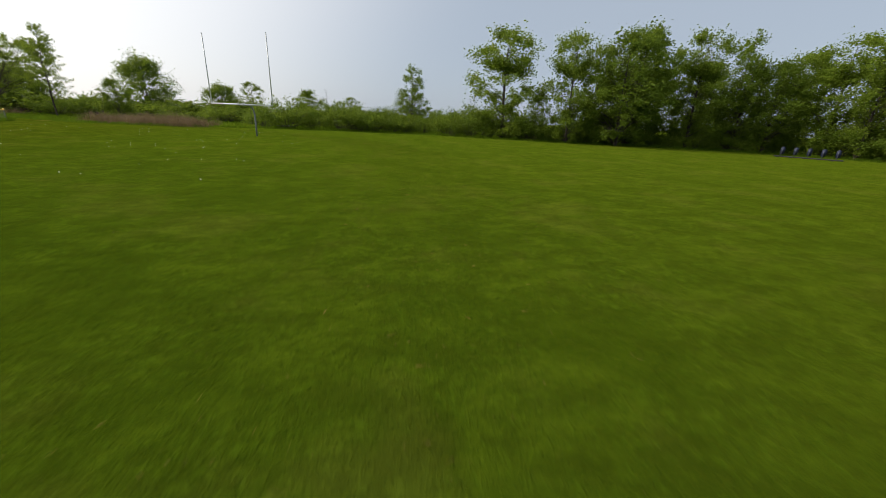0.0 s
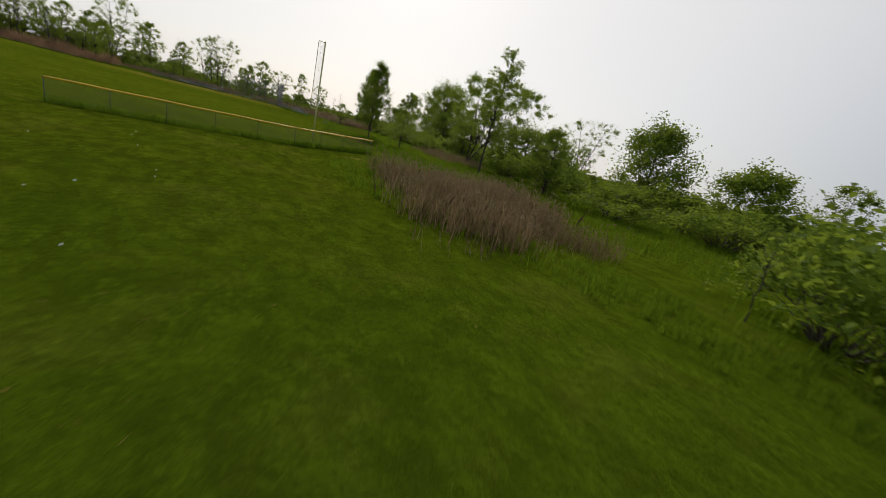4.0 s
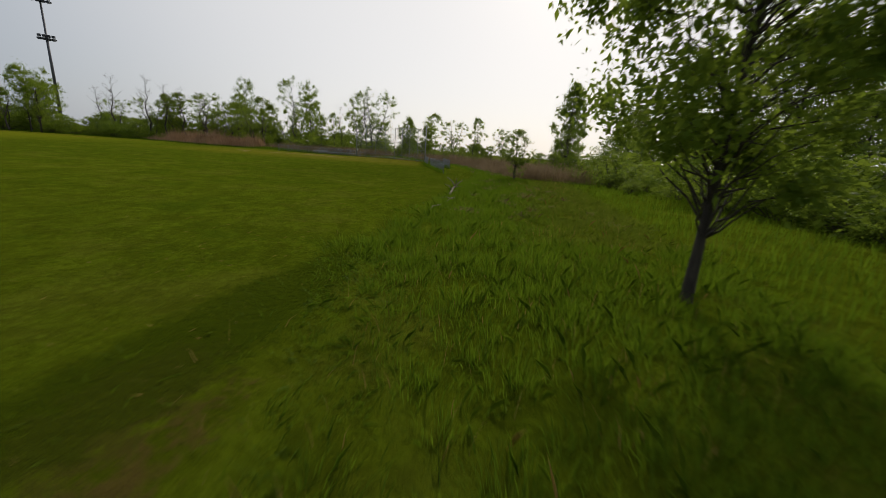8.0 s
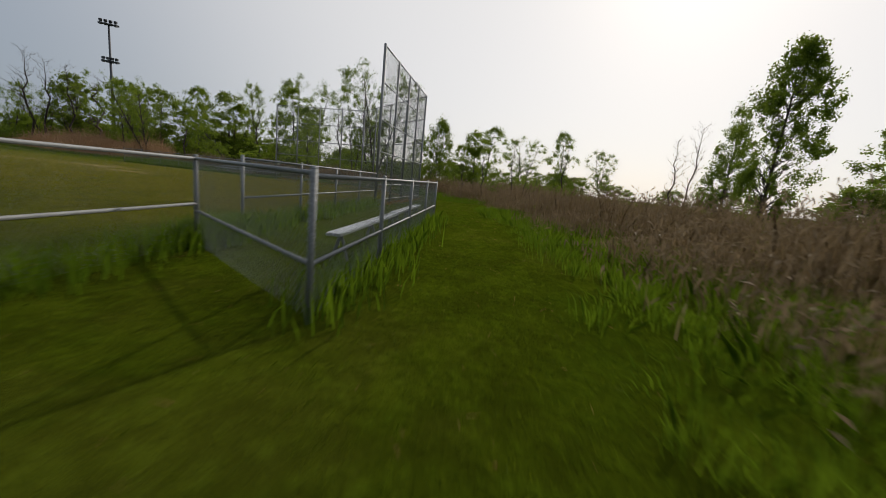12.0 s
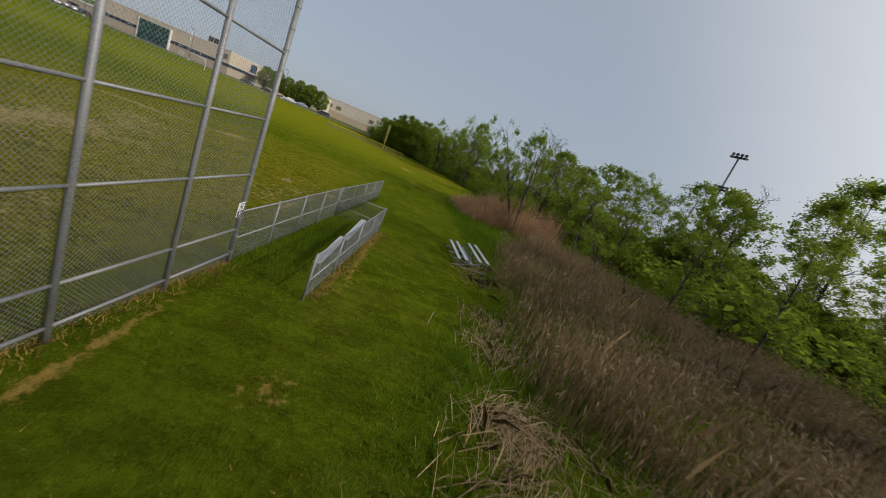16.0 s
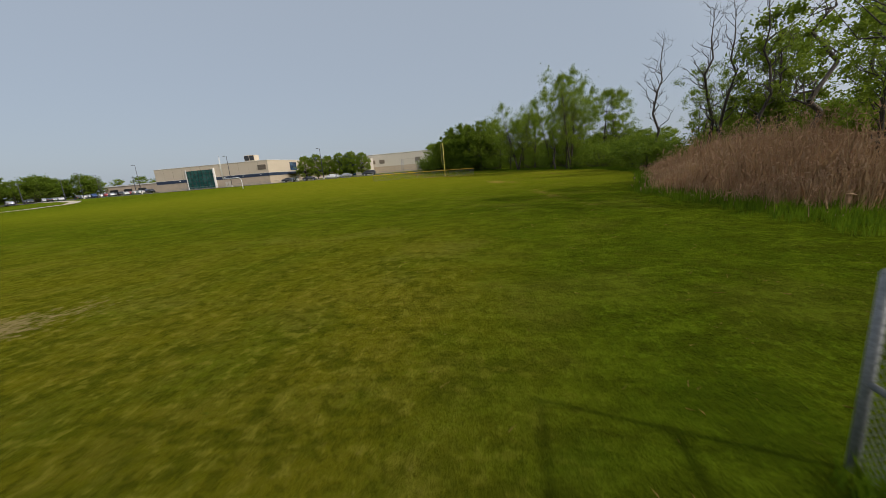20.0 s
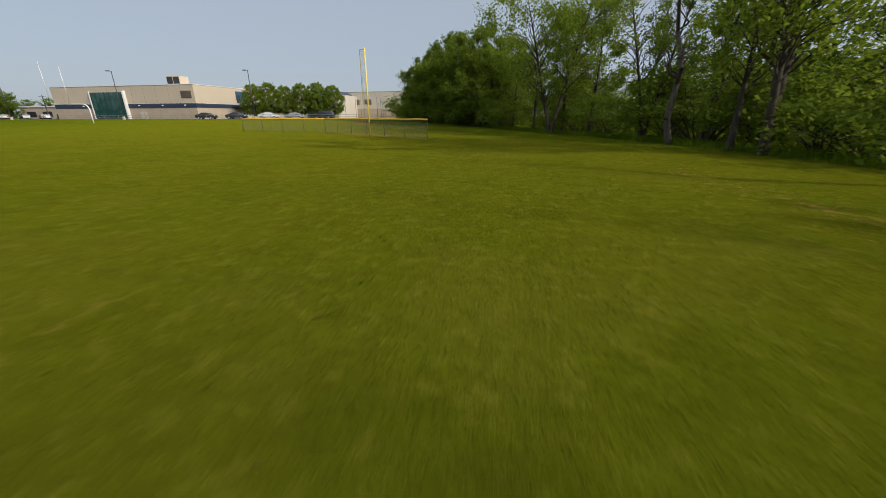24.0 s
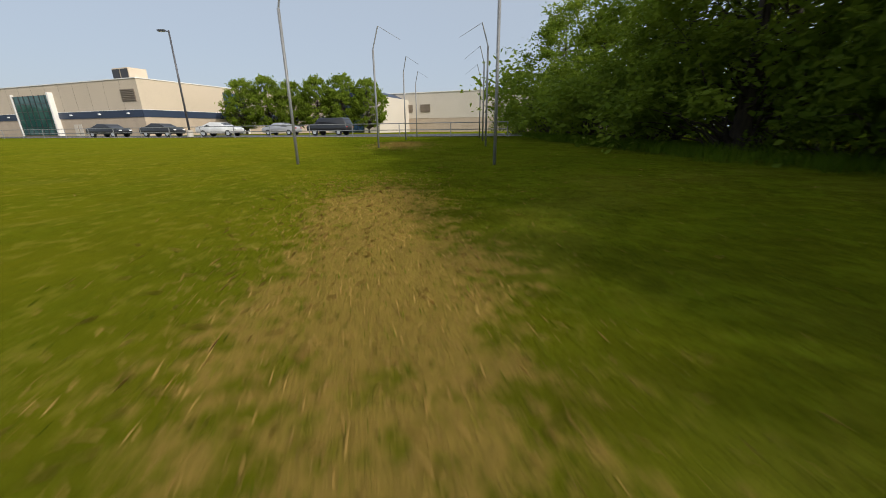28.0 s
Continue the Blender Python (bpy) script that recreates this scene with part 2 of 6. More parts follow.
    col = m.mix(m.calc("MULTIPLY", m.calc("MULTIPLY", infield, m.ramp(x, -34.0, -22.0, 0.35, 1.0)), m.ramp(m.calc("ADD", m.calc("MULTIPLY", clod, 0.5), m.calc("MULTIPLY", tuft, 0.5)), 0.44, 0.58, 0.05, 0.75)), col, m.mix(fine, (0.060, 0.046, 0.008), (0.17, 0.125, 0.038)))
    # darker tufts and pale dead blades among the dry turf
    col = m.mix(m.calc("MULTIPLY", m.calc("MULTIPLY", m.calc("MULTIPLY", m.ramp(x, -50.0, -76.0), edgeward), m.ramp(y, -90.0, -40.0)), 0.5), col, (0.122, 0.136, 0.006))
    col = m.mix(m.calc("MULTIPLY", m.calc("ADD", m.calc("MULTIPLY", infield, 0.75), 0.25), m.calc("MULTIPLY", m.ramp(streak, 0.50, 0.42), 0.55)), col, (0.024, 0.034, 0.002))
    col = m.mix(m.calc("MULTIPLY", dry, m.calc("MULTIPLY", m.ramp(mid, 0.53, 0.62), 0.5)), col, (0.235, 0.205, 0.026))
    col = m.mix(m.calc("MULTIPLY", infield, m.calc("MULTIPLY", m.ramp(mid, 0.47, 0.40), 0.6)), col, (0.020, 0.024, 0.002))
    # worn and bare patches with ragged outlines
    rag = m.calc("ADD", m.calc("MULTIPLY", m.calc("SUBTRACT", mid, 0.5), 2.1), m.calc("MULTIPLY", m.calc("SUBTRACT", big, 0.5), 1.5))
    rag = m.calc("ADD", rag, m.calc("MULTIPLY", m.calc("SUBTRACT", tuft, 0.5), 1.8))
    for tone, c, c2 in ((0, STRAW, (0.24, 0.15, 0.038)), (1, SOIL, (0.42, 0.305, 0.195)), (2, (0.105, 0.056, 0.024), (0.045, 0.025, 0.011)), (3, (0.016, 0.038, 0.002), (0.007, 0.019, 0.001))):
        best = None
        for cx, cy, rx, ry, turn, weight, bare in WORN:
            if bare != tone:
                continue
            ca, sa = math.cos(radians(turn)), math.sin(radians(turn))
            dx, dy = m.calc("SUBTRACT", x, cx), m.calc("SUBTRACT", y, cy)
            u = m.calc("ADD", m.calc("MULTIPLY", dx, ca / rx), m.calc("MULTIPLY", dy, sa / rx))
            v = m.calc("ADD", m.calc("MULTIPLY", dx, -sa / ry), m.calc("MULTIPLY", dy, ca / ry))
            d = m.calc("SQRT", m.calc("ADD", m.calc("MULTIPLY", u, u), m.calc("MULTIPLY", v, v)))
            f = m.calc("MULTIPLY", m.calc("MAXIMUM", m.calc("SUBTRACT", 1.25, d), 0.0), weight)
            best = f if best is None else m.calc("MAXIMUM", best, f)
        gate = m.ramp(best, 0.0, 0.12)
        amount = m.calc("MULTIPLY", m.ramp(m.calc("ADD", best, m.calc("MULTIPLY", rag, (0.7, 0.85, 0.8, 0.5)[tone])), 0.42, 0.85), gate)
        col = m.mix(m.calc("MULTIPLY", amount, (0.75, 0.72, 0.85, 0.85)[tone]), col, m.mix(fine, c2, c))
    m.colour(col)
    m.bump(m.calc("ADD", m.calc("ADD", m.calc("MULTIPLY", fine, 0.5), mid), m.calc("MULTIPLY", tuft, 0.6)), 1.0, 0.11)
    m.bsdf.inputs["Specular IOR Level"].default_value = 0.0
    m.bsdf.inputs["Sheen Weight"].default_value = 0.15
    m.bsdf.inputs["Sheen Roughness"].default_value = 0.5
    m.bsdf.inputs["Sheen Tint"].default_value = (0.75, 0.82, 0.05, 1)
    return m.put(Roughness=0.95)


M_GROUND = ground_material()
M_LEAF = leaf_material("leaf_green", (0.128, 0.195, 0.019), (0.235, 0.305, 0.040), 0.48)
M_LEAF_DARK = leaf_material("leaf_dark", (0.092, 0.152, 0.016), (0.165, 0.228, 0.030), 0.48)
M_LEAF_YOUNG = leaf_material("leaf_young", (0.105, 0.155, 0.020), (0.17, 0.22, 0.036), 0.42)
M_BUSH = leaf_material("bush_leaf", (0.080, 0.132, 0.013), (0.155, 0.208, 0.026), 0.46)
M_REED = leaf_material("reed", (0.36, 0.215, 0.115), (0.52, 0.35, 0.19), 0.35, None)
M_PLUME = leaf_material("reed_plume", (0.38, 0.22, 0.13), (0.52, 0.35, 0.22), 0.4, None)
M_BLADE = leaf_material("grass_blade", (0.045, 0.098, 0.005), (0.165, 0.240, 0.018), 0.45, (0.20, 0.31, 0.014))
M_MEADOW = leaf_material("meadow_blade", (0.068, 0.106, 0.008), (0.200, 0.228, 0.028), 0.45, (0.20, 0.26, 0.02))
M_LAWN = leaf_material("lawn_blade", (0.070, 0.105, 0.004), (0.210, 0.235, 0.015), 0.5, (0.13, 0.20, 0.009))
M_REED_OLD = leaf_material("old_reed", (0.150, 0.103, 0.050), (0.39, 0.280, 0.148), 0.3, None)
M_PLUME_OLD = leaf_material("old_plume", (0.20, 0.143, 0.083), (0.35, 0.258, 0.155), 0.3, None)
M_DRY = leaf_material("dry_grass", (0.34, 0.21, 0.06), (0.54, 0.36, 0.11), 0.25, None)
M_LITTER = leaf_material("dead_reed_stem", (0.20, 0.14, 0.075), (0.50, 0.36, 0.21), 0.2, None)
M_FLOWER = plain("flower_white", (0.75, 0.75, 0.7), 0.7, 0, 0.1)
M_BARK = bark_material("bark", (0.080, 0.062, 0.046))
M_DEAD = bark_material("dead_wood", (0.50, 0.43, 0.34))
M_STEEL = plain("galvanised_steel", (0.23, 0.235, 0.24), 0.55, 0.3, 0.3, 5)
M_POST = plain("weathered_steel", (0.105, 0.105, 0.092), 0.65, 0.2, 0.3, 5)
M_WIRE = plain("galvanised_wire", (0.26, 0.265, 0.27), 0.55, 0.3, 0.15, 5)
M_ALU = plain("brushed_aluminium", (0.55, 0.57, 0.60), 0.42, 0.5, 0.18, 3)
M_GOAL = plain("goal_paint", (0.62, 0.63, 0.62), 0.45, 0.2, 0.25, 3)
M_YELLOW = plain("yellow_paint", (0.80, 0.65, 0.14), 0.5, 0, 0.15, 4)
M_CAP = plain("yellow_plastic", (0.82, 0.50, 0.03), 0.45, 0, 0.2, 4)
M_PALEYEL = plain("faded_yellow_paint", (0.62, 0.60, 0.27), 0.55, 0, 0.2, 4)
M_BLUE = plain("blue_vinyl", (0.018, 0.024, 0.055), 0.5, 0, 0.2, 4)
M_BLACK = plain("black_rubber", (0.02, 0.02, 0.021), 0.7, 0, 0.2, 4)
M_SIGN = plain("white_enamel", (0.78, 0.79, 0.80), 0.4, 0, 0.08, 4)
M_INK = plain("dark_ink", (0.03, 0.035, 0.05), 0.5, 0, 0.1, 4)
M_POLE = plain("dark_bronze_paint", (0.075, 0.075, 0.085), 0.45, 0.3, 0.2, 3)

# ---------------------------------------------------------------- building blocks
def lift(x, y=0.0):
    """Height of the ground: level fields, rising gently towards the car park."""
    u = min(1.0, max(0.0, (-x - 108.0) / 42.0))
    return 0.9 * u * u * (3 - 2 * u)


def thing(name, x, y, label, category, group="", turn=0.0, z=None, kind=""):
    ob = new(name)
    ob.empty_display_size = 0.3
    ob.matrix_world = pose(x, y, lift(x, y) if z is None else z, 0, 0, turn)
    return tagged(ob, label, category, group, kind)


def part(name, bm, material, parent, label="", smooth=False):
    me = bpy.data.meshes.new(name)
    bm.to_mesh(me)
    bm.free()
    return hang(name, me, material, parent, label, smooth)


def hang(name, me, material, parent, label="", smooth=False):
    if material and not me.materials:
        me.materials.append(material)
    if smooth:
        me.polygons.foreach_set("use_smooth", [True] * len(me.polygons))
    ob = new(name, me)
    ob.parent = parent
    if label:
        ob["label"] = label
    return ob


def raw(name, verts, faces):
    me = bpy.data.meshes.new(name)
    me.from_pydata([tuple(v) for v in verts], [], [tuple(f) for f in faces])
    me.update()
    return me


def quads(name, verts, per=4):
    """A mesh of separate polygons of the same corner count from an array (n, per, 3)."""
    verts = np.asarray(verts, np.float32).reshape(-1, per, 3)
    n = len(verts)
    me = bpy.data.meshes.new(name)
    me.vertices.add(n * per)
    me.vertices.foreach_set("co", verts.ravel())
    me.loops.add(n * per)
    me.loops.foreach_set("vertex_index", np.arange(n * per, dtype=np.int32))
    me.polygons.add(n)
    me.polygons.foreach_set("loop_start", np.arange(0, n * per, per, dtype=np.int32))
    me.polygons.foreach_set("loop_total", np.full(n, per, np.int32))
    me.update(calc_edges=True)
    return me


def tube(bm, p0, p1, r0, r1=None, seg=8, caps=True):
    """A tapered round bar between two points."""
    p0, p1 = Vector(p0), Vector(p1)
    r1 = r0 if r1 is None else r1
    way = p1 - p0
    if way.length < 1e-5:
        return
    q = way.to_track_quat("Z", "Y")
    rings = []
    for p, r in ((p0, r0), (p1, r1)):
        rings.append([bm.verts.new(p + q @ Vector((r * math.cos(a), r * math.sin(a), 0))) for a in (2 * math.pi * k / seg for k in range(seg))])
    for k in range(seg):
        bm.faces.new((rings[0][k], rings[0][(k + 1) % seg], rings[1][(k + 1) % seg], rings[1][k]))
    if caps:
        bm.faces.new(rings[0][::-1])
        bm.faces.new(rings[1])


def pipe(bm, pts, r, seg=8, r_end=None):
    """A bent round bar through points."""
    pts = [Vector(p) for p in pts]
    n = len(pts)
    rings, side = [], None
    for i, p in enumerate(pts):
        way = (pts[min(i + 1, n - 1)] - pts[max(i - 1, 0)]).normalized()
        if side is None:
            side = way.orthogonal().normalized()
        side = (side - way * side.dot(way)).normalized()
        other = way.cross(side)
        rr = r if r_end is None else r + (r_end - r) * i / (n - 1)
        rings.append([bm.verts.new(p + side * (rr * math.cos(a)) + other * (rr * math.sin(a))) for a in (2 * math.pi * k / seg for k in range(seg))])
    for a, b in zip(rings, rings[1:]):
        for k in range(seg):
            bm.faces.new((a[k], a[(k + 1) % seg], b[(k + 1) % seg], b[k]))
    bm.faces.new(rings[0][::-1])
    bm.faces.new(rings[-1])


def box(bm, size, at=(0, 0, 0), turn=None, bevel=0.0):
    m = Matrix.Translation(at) @ (turn.to_4x4() if turn else Matrix()) @ Matrix.Diagonal((*size, 1))
    made = bmesh.ops.create_cube(bm, size=1.0, matrix=m)
    if bevel:
        edges = list({e for v in made["verts"] for e in v.link_edges})
        bmesh.ops.bevel(bm, geom=edges, offset=bevel, segments=2, affect="EDGES")


def boxed(size, at=(0, 0, 0), bevel=0.0, turn=None):
    bm = bmesh.new()
    box(bm, size, at, turn, bevel)
    return bm


def bar(p0, p1, r, seg=8, r1=None):
    bm = bmesh.new()
    tube(bm, p0, p1, r, r1, seg)
    return bm


# ---------------------------------------------------------------- ground
def build_ground():
    xs = np.unique(np.concatenate([np.linspace(-1500, -270, 10), np.linspace(-270, 60, 111), np.linspace(60, 1500, 12)]))
    ys = np.unique(np.concatenate([np.linspace(-1500, -240, 10), np.linspace(-240, 120, 61), np.linspace(120, 1500, 11)]))
    verts = [(x, y, lift(x, y)) for y in ys for x in xs]
    w = len(xs)
    faces = [(j * w + i, j * w + i + 1, (j + 1) * w + i + 1, (j + 1) * w + i) for j in range(len(ys) - 1) for i in range(w - 1)]
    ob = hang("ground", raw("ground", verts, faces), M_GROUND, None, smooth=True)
    tagged(ob, "mown green playing field grass with worn patches", "ground", kind="structure")


build_ground()

# ---------------------------------------------------------------- fences
def links(p0, p1, z0, z1, step=0.075, wire=0.0021):
    """Woven wire between two posts: thin diagonal bars in both directions."""
    p0, p1 = Vector((*p0, 0)), Vector((*p1, 0))
    length, high = (p1 - p0).length, z1 - z0
    along = (p1 - p0) / length
    side = Vector((-along.y, along.x, 0))
    out = []
    for sign in (1, -1):
        for c in np.arange(-high + step / 2, length, step):
            u0, v0, u1, v1 = c, 0.0, c + high, high
            if u0 < 0:
                v0, u0 = -u0, 0.0
            if u1 > length:
                v1, u1 = v1 - (u1 - length), length
            if u1 - u0 < 0.02:
                continue
            if sign < 0:
                v0, v1 = high - v0, high - v1
            a = p0 + along * u0 + Vector((0, 0, z0 + v0))
            b = p0 + along * u1 + Vector((0, 0, z0 + v1))
            w = ((b - a).normalized().cross(side)).normalized() * wire
            d = side * wire
            out += [(a - w, b - w, b + w, a + w), (a - d, b - d, b + d, a + d)]
    return out


def fence(name, points, high, label, category="fence", spacing=2.4, rails=(), cap=None, post_r=0.03, step=0.075, wire=0.0021, group=""):
    """Chain-link fence along points: posts, top and other rails, wire, maybe a capped top."""
    cx, cy = points[0]
    ob = thing(name, cx, cy, label, category, group, z=0.0)
    base = Matrix.Translation((-cx, -cy, 0))
    wires = []
    for i, (a, b) in enumerate(zip(points, points[1:])):
        a, b = Vector(a), Vector(b)
        n = max(1, round((b - a).length / spacing))
        for k in range(n + (1 if i == len(points) - 2 else 0)):
            p = a.lerp(b, k / n)
            g = lift(p.x, p.y)
            bm = bar((p.x - cx, p.y - cy, g - 0.1), (p.x - cx, p.y - cy, g + high + 0.03), post_r)
            bmesh.ops.create_uvsphere(bm, u_segments=8, v_segments=5, radius=post_r, matrix=Matrix.Translation((p.x - cx, p.y - cy, g + high + 0.03)))
            part("post", bm, M_POST if cap else M_STEEL, ob, smooth=True)
        za, zb = lift(a.x, a.y), lift(b.x, b.y)
        for z in (high, *rails):
            part("rail", bar((a.x - cx, a.y - cy, za + z), (b.x - cx, b.y - cy, zb + z), 0.021), M_STEEL, ob, smooth=True)
        if cap:
            bm = bmesh.new()
            m = max(6, round((b - a).length / 1.2))
            pts = [(a.x + (b.x - a.x) * k / m - cx, a.y + (b.y - a.y) * k / m - cy, za + (zb - za) * k / m + high + 0.01 + 0.012 * math.sin(k * 2.1)) for k in range(m + 1)]
            pipe(bm, pts, 0.055, 10)
            part("top_cap", bm, cap, ob, "yellow plastic top cap", True)
        wires += links((a.x - cx, a.y - cy), (b.x - cx, b.y - cy), min(za, zb) + 0.03, max(za, zb) + high - 0.01, step, wire)
    hang("chain_link", quads("chain_link", wires), M_WIRE, ob, "woven galvanised wire")
    return ob


FENCE_A = [(-27.9, -98.7), (-15.8, -96.8), (-11.6, -94.0), (-8.3, -91.7)]
FENCE_B = [(-101.1, 5.8), (-110.5, -6.5), (-111.2, -16.0)]
fence("outfield_fence", FENCE_A, 1.22, "low chain-link fence with yellow cap and long grass below", rails=(), cap=M_CAP, step=0.09, post_r=0.024)
fence("outfield_fence", FENCE_B, 1.22, "low chain-link fence with bright yellow cap above dead straw", cap=M_CAP, post_r=0.024)
fence("dugout_fence", [(-19.76, 10.74), (-27.4, 11.02)], 1.3, "galvanised chain-link dugout fence facing the infield", spacing=1.9, rails=(0.62,), step=0.06)
fence("sideline_fence", [(-27.78, 11.01), (-36.1, 11.5)], 1.27, "galvanised chain-link sideline fence beyond the dugout opening", spacing=1.9, rails=(0.62,), step=0.06)
fence("dugout_fence", [(-19.3, 12.76), (-27.78, 13.05)], 1.13, "galvanised chain-link fence behind the dugout bench", spacing=2.1, rails=(0.5,), step=0.06)
fence("dugout_gate", [(-27.78, 11.01), (-27.78, 13.05)], 1.1, "chain-link end panel closing the dugout", spacing=2.2, rails=(0.45,), step=0.06)
fence("dugout_fence", [(-5.12, -4.72), (-4.4, -13.6)], 1.3, "galvanised chain-link dugout fence facing the infield", spacing=2.1, rails=(0.62,))
fence("sideline_fence", [(-2.5, -28.8), (-4.12, -14.9)], 1.22, "galvanised chain-link sideline fence with long grass at its foot", spacing=3.5, rails=(0.6,))
fence("dugout_fence", [(-1.35, -16.8), (-2.0, -8.0)], 1.2, "galvanised chain-link fence behind the dugout bench", spacing=2.1, rails=(0.5,))
fence("dugout_gate", [(-4.12, -14.9), (-1.35, -16.8)], 1.22, "chain-link end panel closing the dugout", spacing=3.2, rails=(0.5,))

# tall backstop of five-bay wings round the home plate
BACK_N = [(-5.12 - 0.03 * k, -4.72 + 2.055 * k) for k in range(5)]
BACK_Q = [(-5.24 - 1.635 * k, 3.5 + 1.706 * k) for k in range(1, 5)]
BACK_W = [(-11.78 - (1.99, 3.99, 6.01, 7.98)[k - 1], 10.324 + (0.21, 0.28, 0.35, 0.41)[k - 1]) for k in range(1, 5)]
BACK_H, BACK_RAILS = 6.17, (0.23, 0.86, 2.19, 3.43, 4.84)


def backstop():
    ob = thing("backstop", -8, 4, "tall galvanised chain-link baseball backstop with horizontal rails", "backstop", z=0.0)
    pts = [(x + 8, y - 4) for x, y in BACK_N + BACK_Q + BACK_W]
    wires = []
    for k, (x, y) in enumerate(pts):
        r = 0.057 if k in (0, 4, 8, 12) else 0.048
        bm = bar((x, y, -0.2), (x, y, BACK_H + 0.05), r, 10)
        post = part("post", bm, M_STEEL, ob, smooth=True)
        if k in (4, 8, 12):
            for z in np.arange(0.3, 6.0, 0.42):
                bm = bmesh.new()
                tube(bm, (x, y, z - 0.012), (x, y, z + 0.012), r + 0.009, seg=10)
                part("tie_band", bm, M_WIRE, post)
    for a, b in zip(pts, pts[1:]):
        for z in (*BACK_RAILS, BACK_H):
            part("rail", bar((*a, z), (*b, z), 0.026), M_STEEL, ob, smooth=True)
    for a, b in ((pts[0], pts[4]), (pts[4], pts[8]), (pts[8], pts[12])):
        wires += links(a, b, 0.05, BACK_H, 0.075, 0.0022)
    hang("chain_link", quads("chain_link", wires), M_WIRE, ob, "woven galvanised wire")


backstop()


def notice(x, y, z, turn):
    ob = thing("notice_sign", x, y, "small white notice board reading B1 on the backstop wire", "sign", turn=turn, z=z)
    part("board", boxed((0.24, 0.02, 0.34), bevel=0.006), M_SIGN, ob)
    part("dark_panel", boxed((0.21, 0.006, 0.14), (0, -0.012, -0.085)), M_INK, ob)
    for k in range(5):
        part("text_bar", boxed((0.17 - 0.04 * (k % 2), 0.006, 0.014), (0, -0.012, 0.145 - 0.031 * k)), M_INK, ob)
    text = bpy.data.curves.new("letters", "FONT")
    text.body, text.size, text.extrude, text.align_x, text.align_y = "B1", 0.13, 0.002, "CENTER", "CENTER"
    text.materials.append(M_SIGN)
    letters = new("letters", text)
    letters.parent = ob
    letters.matrix_basis = pose(0, -0.018, -0.085, 90, 0, 0)


notice(-19.56, 10.8, 1.40, 180)

# ---------------------------------------------------------------- goal post, foul poles, batting cage
def goal_post(base, middle, way, neck, label):
    ob = thing("goal_post", *base, label, "goal post", "goal posts")
    across = Vector((*way, 0)).normalized()
    mid = Vector((*middle, 0)) - Vector((*base, 0))
    mid.z = 3.05
    pts = [(0, 0, -0.2), (0, 0, 1.2), (0, 0, 2.05)]
    bend = Vector((mid.x, mid.y, 0))
    for k in range(1, 9):
        a = math.pi / 2 * k / 8
        p = bend.normalized() * (1.0 - math.cos(a)) * 1.0
        pts.append((p.x, p.y, 2.05 + 1.0 * math.sin(a)))
    pts.append((mid.x, mid.y, 3.05))
    bm = bmesh.new()
    pipe(bm, pts, 0.085, 14)
    part("gooseneck", bm, neck, ob, smooth=True)
    ends = [mid + across * s for s in (-3.55, 3.55)]
    part("crossbar", bar(ends[0], ends[1], 0.06, 12), M_GOAL, ob, smooth=True)
    for e in ends:
        up = part("upright", bar(e, e + Vector((0, 0, 6.2)), 0.05, 10), M_GOAL, ob, smooth=True)
        part("cap", bar(e + Vector((0, 0, 6.2)), e + Vector((0, 0, 6.24)), 0.056), M_GOAL, up)
    for s in (-0.25, 0.25):
        part("bracket", boxed((0.16, 0.16, 0.2), tuple(mid + across * s), 0.02), M_STEEL, ob)


goal_post((-29.85, -127.1), (-31.75, -126.4), (-3.42, -6.2), M_STEEL, "weathered gooseneck football goal post with white uprights")
goal_post((-130.0, -60.0), (-129.6, -65.2), (-5.0, -3.7), M_SIGN, "white gooseneck football goal post at the far end")


def foul_pole(x, y, high, paint, wing, label):
    """Foul pole with a screen wing on its fair side; wing: way of the screen."""
    ob = thing("foul_pole", x, y, label, "foul pole")
    part("pole", bar((0, 0, -0.2), (0, 0, high), 0.055, 12), paint, ob, smooth=True)
    w = Vector((*wing, 0)).normalized() * 0.5
    z0, z1 = high * 0.37, high - 0.08
    bm = bmesh.new()
    pipe(bm, [(0, 0, z1), tuple(w * 0.9 + Vector((0, 0, z1))), tuple(w + Vector((0, 0, z1 - 0.06))), tuple(w + Vector((0, 0, z0 + 0.12))), tuple(w * 0.85 + Vector((0, 0, z0))), (0, 0, z0)], 0.022, 8)
    frame_ = part("wing_frame", bm, paint, ob, smooth=True)
    hang("wing_mesh", quads("wing_mesh", links((0, 0), (w.x, w.y), z0, z1, 0.075, 0.002)), M_WIRE, frame_)
    bm = bmesh.new()
    bmesh.ops.create_cone(bm, cap_ends=True, segments=14, radius1=0.11, radius2=0.08, depth=0.08, matrix=Matrix.Translation((0, 0, 0.02)))
    part("footing", bm, M_POST, ob)


foul_pole(-14.1, -94.3, 7.6, M_PALEYEL, (-0.97, -0.2), "pale faded yellow foul pole with mesh screen wing")
foul_pole(-105.3, 0.1, 6.2, M_YELLOW, (-0.35, -0.93), "bright yellow foul pole with mesh screen wing")


